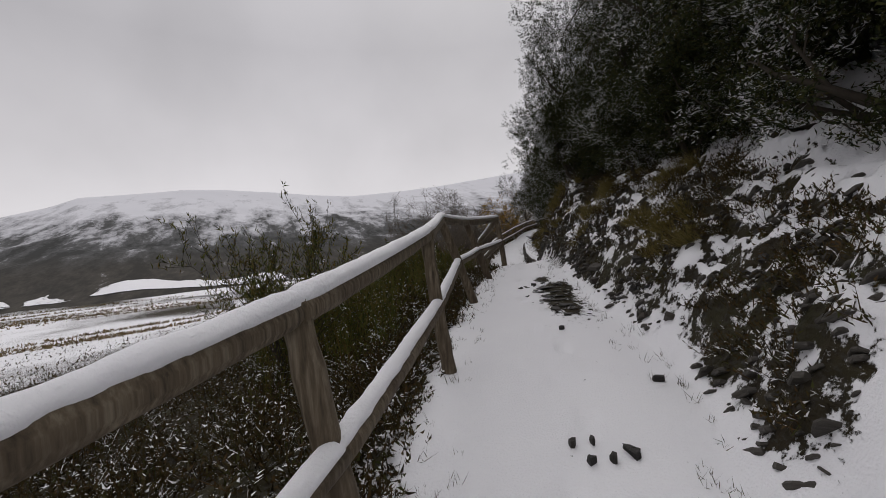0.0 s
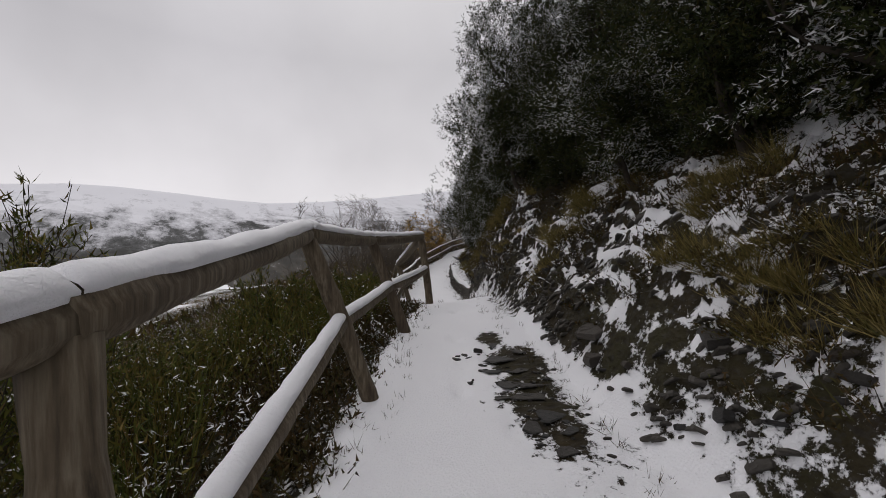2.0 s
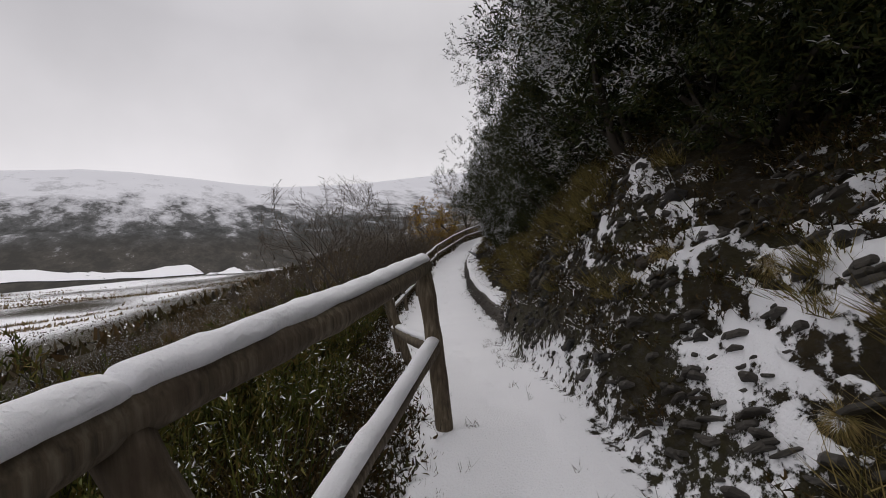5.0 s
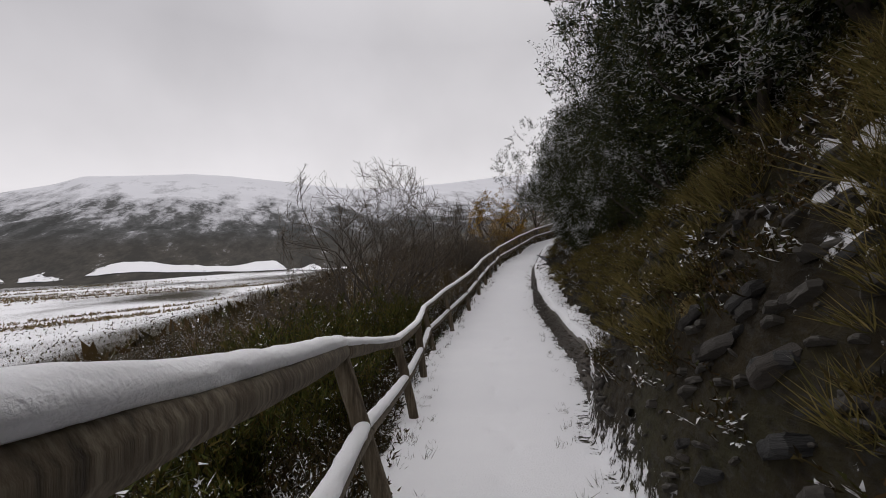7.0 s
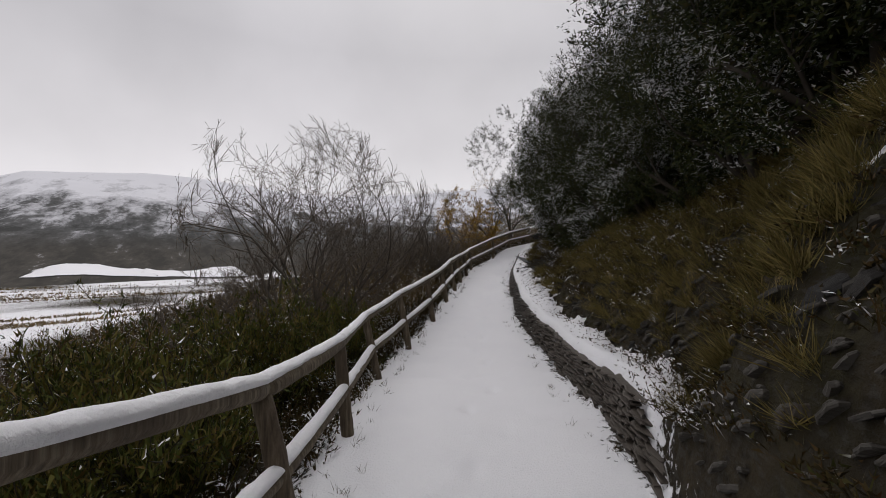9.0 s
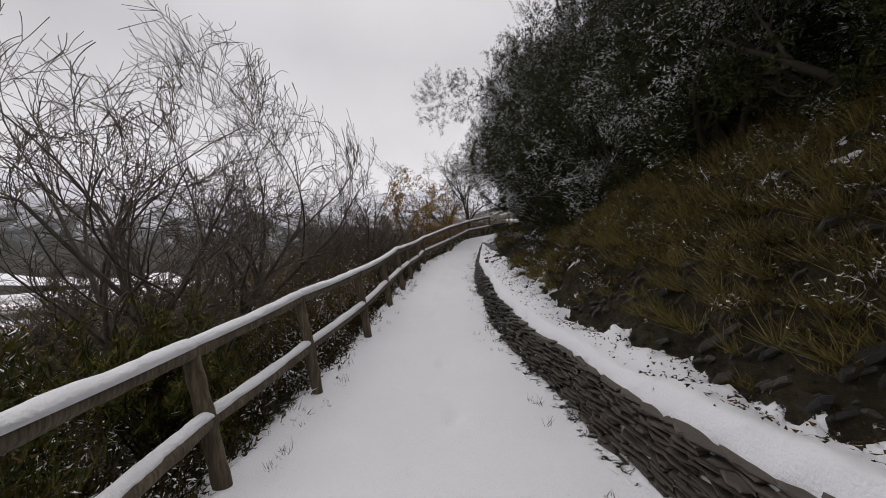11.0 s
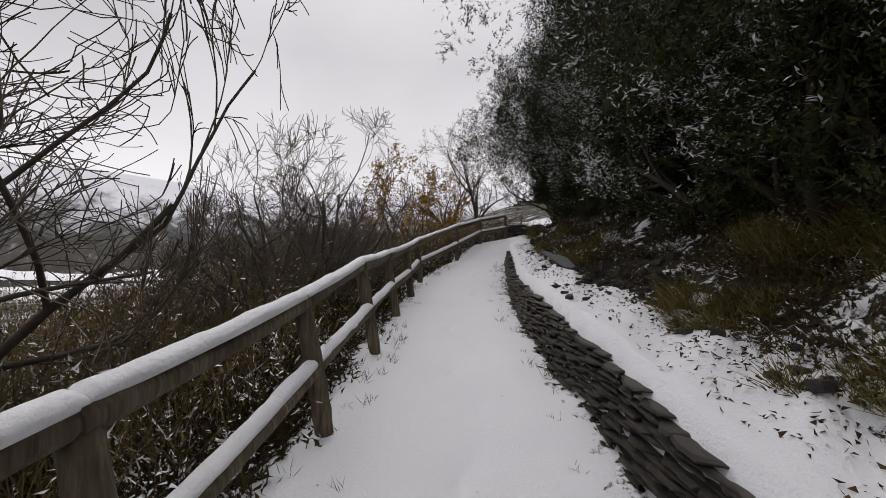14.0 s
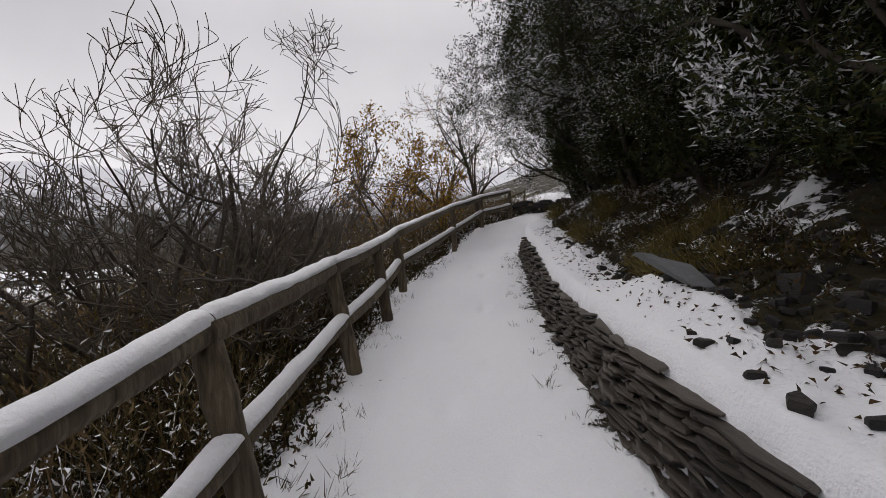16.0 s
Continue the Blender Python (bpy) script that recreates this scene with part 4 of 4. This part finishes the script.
def tussock_mesh(seed):
    """A rounded clump of long grass, its blades arching over and hanging down."""
    rng = np.random.RandomState(seed)
    n, k = 700, 6
    a = rng.uniform(0, 2 * np.pi, n)
    out = rng.uniform(.15, 1.0, n)
    length = rng.uniform(.55, 1.1, n)
    base = np.stack([np.cos(a) * .09 * out, np.sin(a) * .09 * out, np.zeros(n)], 1)
    way = np.stack([np.cos(a) * out, np.sin(a) * out, 1.15 - .5 * out], 1) + rng.normal(size=(n, 3)) * .22
    t = np.linspace(0, 1, k)
    p = base[:, None] + way[:, None] * (length[:, None] * t)[..., None] * .55
    p[..., 2] -= (length[:, None] * (.42 + .5 * out[:, None])) * t ** 2.2
    side = np.stack([-np.sin(a), np.cos(a), np.zeros(n)], 1)[:, None] * (.0045 * (1 - .8 * t))[None, :, None]
    v = np.stack([p - side, p + side], 2).reshape(-1, 3)
    i = (np.arange(n)[:, None] * 2 * k + 2 * np.arange(k - 1)[None]).ravel()
    return mesh_of("grass_tussock", v, np.stack([i, i + 1, i + 3, i + 2], 1), TUSSOCK, True)


def build_tussocks():
    rng = np.random.RandomState(58)
    shapes = [tussock_mesh(500 + k) for k in range(4)]
    spots = [(10.9, .45, .30), (11.6, .8, .38), (12.3, .35, .28), (12.9, .75, .40), (13.4, .4, .34), (13.9, .95, .42), (14.4, .5, .40), (14.8, .85, .34), (15.3, .75, .36), (15.8, 1.1, .42),
             (16.3, .85, .36), (16.9, .8, .38), (17.4, 1.2, .42), (17.9, .75, .34), (18.6, .85, .40), (19.2, 1.2, .42), (19.8, .95, .34), (20.6, 1.1, .38), (18.2, 1.35, .40), (16.5, 1.5, .42),
             (6.6, .5, .22), (7.4, .55, .26), (8.2, .4, .28), (8.8, .7, .30), (9.5, .5, .30), (10.2, .9, .34), (5.2, 1.1, .26), (4.4, 1.3, .28), (7.9, 1.1, .30), (3.4, 1.5, .26), (6.2, 1.35, .28)]
    for k, (y, b, size) in enumerate(spots):
        x = float(edge_x(y)) + b
        ob = new("grass_tussock", shapes[k % 4])
        ob.matrix_world = pose(x, y, float(height(x, y)) - .02, 0, -38, 0) @ pose(0, 0, 0, 0, 0, rng.uniform(0, 360)) @ Matrix.Scale(size, 4)
        tagged(ob, "rounded tussock of straw-brown grass hanging from the bank", "grass", "tussocks on the bank")


def bush(seed, name, label, x, y, tall, wide, mat):
    """An upright bush of many green shoots."""
    rng = np.random.RandomState(seed)
    limbs = []
    for k in range(16):
        a = rng.uniform(0, 6.28)
        r = rng.uniform(.2, 1) * wide / tall
        grow(rng, (0, 0, -.1), (math.cos(a) * r, math.sin(a) * r, 1), tall * rng.uniform(.55, .8), .014, 2, .4, .35, .3, (4, 6), .5, 6, limbs)
    tips = np.concatenate([p[1:] for d, p, r in limbs if d <= 1])
    n = 9000
    c = tips[rng.randint(0, len(tips), n)] + rng.normal(size=(n, 3)) * .02
    root = tagged(empty(name, pose(x, y, float(height(x, y)))), label, "bush", "broom bushes below the fence")
    for d, p, r in limbs:
        if d == 2:
            part("stem", mesh_of("stem", *tubes([(p, r, 5)]), BARK_DARK, True), root)
    tagged(part("shoot_mass", mesh_of("shoot_mass", *tubes([(p, np.maximum(r, .003), 3) for d, p, r in limbs if d < 2]), BARK_DARK, True), root), kind="stuff")
    tagged(part("foliage", mesh_of("foliage", *leaves(c, rng.normal(size=(n, 3)) * .5 + (0, 0, .9), rng.uniform(.05, .11, n), rng.uniform(.006, .012, n), rng), mat), root), kind="stuff")
    return root


def build_bushes():
    for k, (x, y, tall, wide) in enumerate(((-2.3, 5.7, 2.3, 1.0), (.0, 13.2, 1.2, .9), (.25, 15.4, 1.35, 1.0), (-.6, 16.3, 1.6, 1.1), (.3, 17.6, 1.45, 1.0), (-.5, 18.6, 1.6, 1.1), (-1.6, 17.4, 1.7, 1.2), (.7, 19.4, 1.3, .8), (-.9, 9.6, 1.3, 1.0), (-1.6, 11.6, 1.5, 1.1), (-.4, 11.0, 1.2, .9))):
        bush(300 + k, "broom_bush", "upright olive-green broom bush below the fence", x, y, tall, wide, LEAF_OLIVE)


def build_bend():
    """Where the path turns uphill: a second fence and a low wall."""
    rng = np.random.RandomState(14)
    fence = tagged(empty("upper_fence"), "dark log fence climbing beyond the bend", "fence")
    feet = [np.array((x, y, float(height(x, y)) - .1)) for x, y in ((8.0, 37.6), (9.0, 38.6), (10.1, 39.6), (11.3, 40.4))]
    for f in feet:
        part("post", mesh_of("post", *log(f, f + (0, 0, 1.2), .055, .05, rng), WOOD, True), fence)
    for a, b in zip(feet[:-1], feet[1:]):
        for h in (.65, 1.15):
            part("rail", mesh_of("rail", *log(a + (0, 0, h), b + (0, 0, h), .05, .045, rng), WOOD, True), fence)
    wall = tagged(empty("end_wall"), "low dark slate wall across the head of the path", "wall")
    for c in range(5):
        x = 8.3
        while x < 11.2:
            w = rng.uniform(.3, .55)
            y = 35.6 + (x - 8.3) * .25
            ob = part("slate_stone", SLABS_DARK[rng.randint(6)], wall)
            ob.matrix_world = pose(x, y, float(height(x, y)) + .05 + c * .085, rng.normal() * 4, rng.normal() * 4, rng.normal() * 9) @ Matrix.Diagonal((w * 1.1, .3, .1, 1))
            x += w * .95


# ---------------------------------------------------------------- valley
def patch(az0, az1, r0, r1, skew):
    """A field lying on the far ground between two bearings and two distances."""
    a, s = np.meshgrid(np.radians(np.linspace(az0, az1, 24)), np.linspace(0, 1, 10), indexing="ij")
    w = (np.degrees(a) - az0) / (az1 - az0)
    r = r0 + (r1 - r0) * s * (.75 + .25 * np.sin(w * 7 + r0)) + skew * w
    taper = np.clip(np.minimum(w, 1 - w) * 9 + .3, 0, 1)
    r = r0 + (r - r0) * taper + 14 * fbm(w * 6 + r0, s * 1.5, 4) * (s - .1)
    a = a + np.radians(1.2) * fbm(s * 4 + r0, w * 3, 3)
    return a, r


def mountain_z(x, y):
    az, r = np.arctan2(-(x - 2), y - 10), np.hypot(x - 2, y - 10)
    crest = np.interp(np.degrees(az), CREST_AZ, CREST_EL)
    foot, far = 620 + 60 * np.sin(az * 5), 1700.0
    s = np.clip((r - foot) / (far - foot), 0, 1)
    top = far * np.tan(np.radians(crest)) + 1.6
    z = -56 + (top + 56) * s ** 1.25 + np.sin(s * np.pi) * (26 * fbm(x * .004, y * .004, 5) + 8 * fbm(x * .02, y * .02, 3))
    return np.maximum(z, height(x, y))


def build_valley():
    fields = ((21.5, 32, 735, 800, -15), (30, 41.5, 720, 785, 5), (16.5, 20.5, 690, 760, 20), (43.5, 46.5, 720, 770, 10), (48, 51.5, 730, 780, -10), (13, 16, 640, 700, 10))
    for az0, az1, r0, r1, skew in fields:
        a, r = patch(az0, az1, r0, r1, skew)
        x, y = 2 - r * np.sin(a), 10 + r * np.cos(a)
        z = mountain_z(x, y) + 1.5
        na, ns = a.shape
        i = (np.arange(na - 1)[:, None] * ns + np.arange(ns - 1)[None]).ravel()
        me = mesh_of("snow_field", np.stack([x, y, z], -1).reshape(-1, 3), np.stack([i, i + ns, i + ns + 1, i + 1], 1), SNOW, True)
        tagged(new("snow_field", me), "white snow-covered meadow on the far slope", "field", "far meadows")
    # hedges and scrub in rows across the valley floor
    rng = np.random.RandomState(8)
    n = 8000
    row = rng.randint(0, 15, n)
    ra = rng.uniform(330, 640, 15)[row]
    slope = rng.uniform(-1.2, 1.2, 15)[row]
    start = rng.uniform(8, 50, 15)[row]
    az = np.radians(start + rng.normal(size=n) * 7)
    r = ra + slope * np.degrees(az) + rng.normal(size=n) * 2.5
    x, y = 2 - r * np.sin(az), 10 + r * np.cos(az)
    z = height(x, y)
    v, f = leaves(np.stack([x, y, z], 1), rng.normal(size=(n, 3)) * .5 + (0, 0, .7), rng.uniform(1.0, 3.2, n), rng.uniform(.4, 1.0, n), rng)
    tagged(new("valley_hedges", mesh_of("valley_hedges", v, f, LEAF_BROWN)), "dark hedges and scrub across the valley floor", "hedge", kind="stuff")
    # dark scrub on the near edge of the valley
    n = 9000
    az, r = np.radians(rng.uniform(5, 75, n)), rng.uniform(30, 330, n) ** 1.0
    x, y = 2 - r * np.sin(az), 10 + r * np.cos(az)
    v, f = leaves(np.stack([x, y, height(x, y) - .2], 1), rng.normal(size=(n, 3)) * .5 + (0, 0, .7), rng.uniform(.8, 2.0, n), rng.uniform(.25, .6, n), rng)
    tagged(new("slope_scrub", mesh_of("slope_scrub", v, f, HEATHER)), "dark scrub on the slope falling to the valley", "shrubs", kind="stuff")


build_valley()
build_evergreens()
build_low_evergreens()
build_bare_trees()
build_undergrowth()
build_tussocks()
build_bushes()
build_bend()
build_stones()
build_chips()
build_wall()
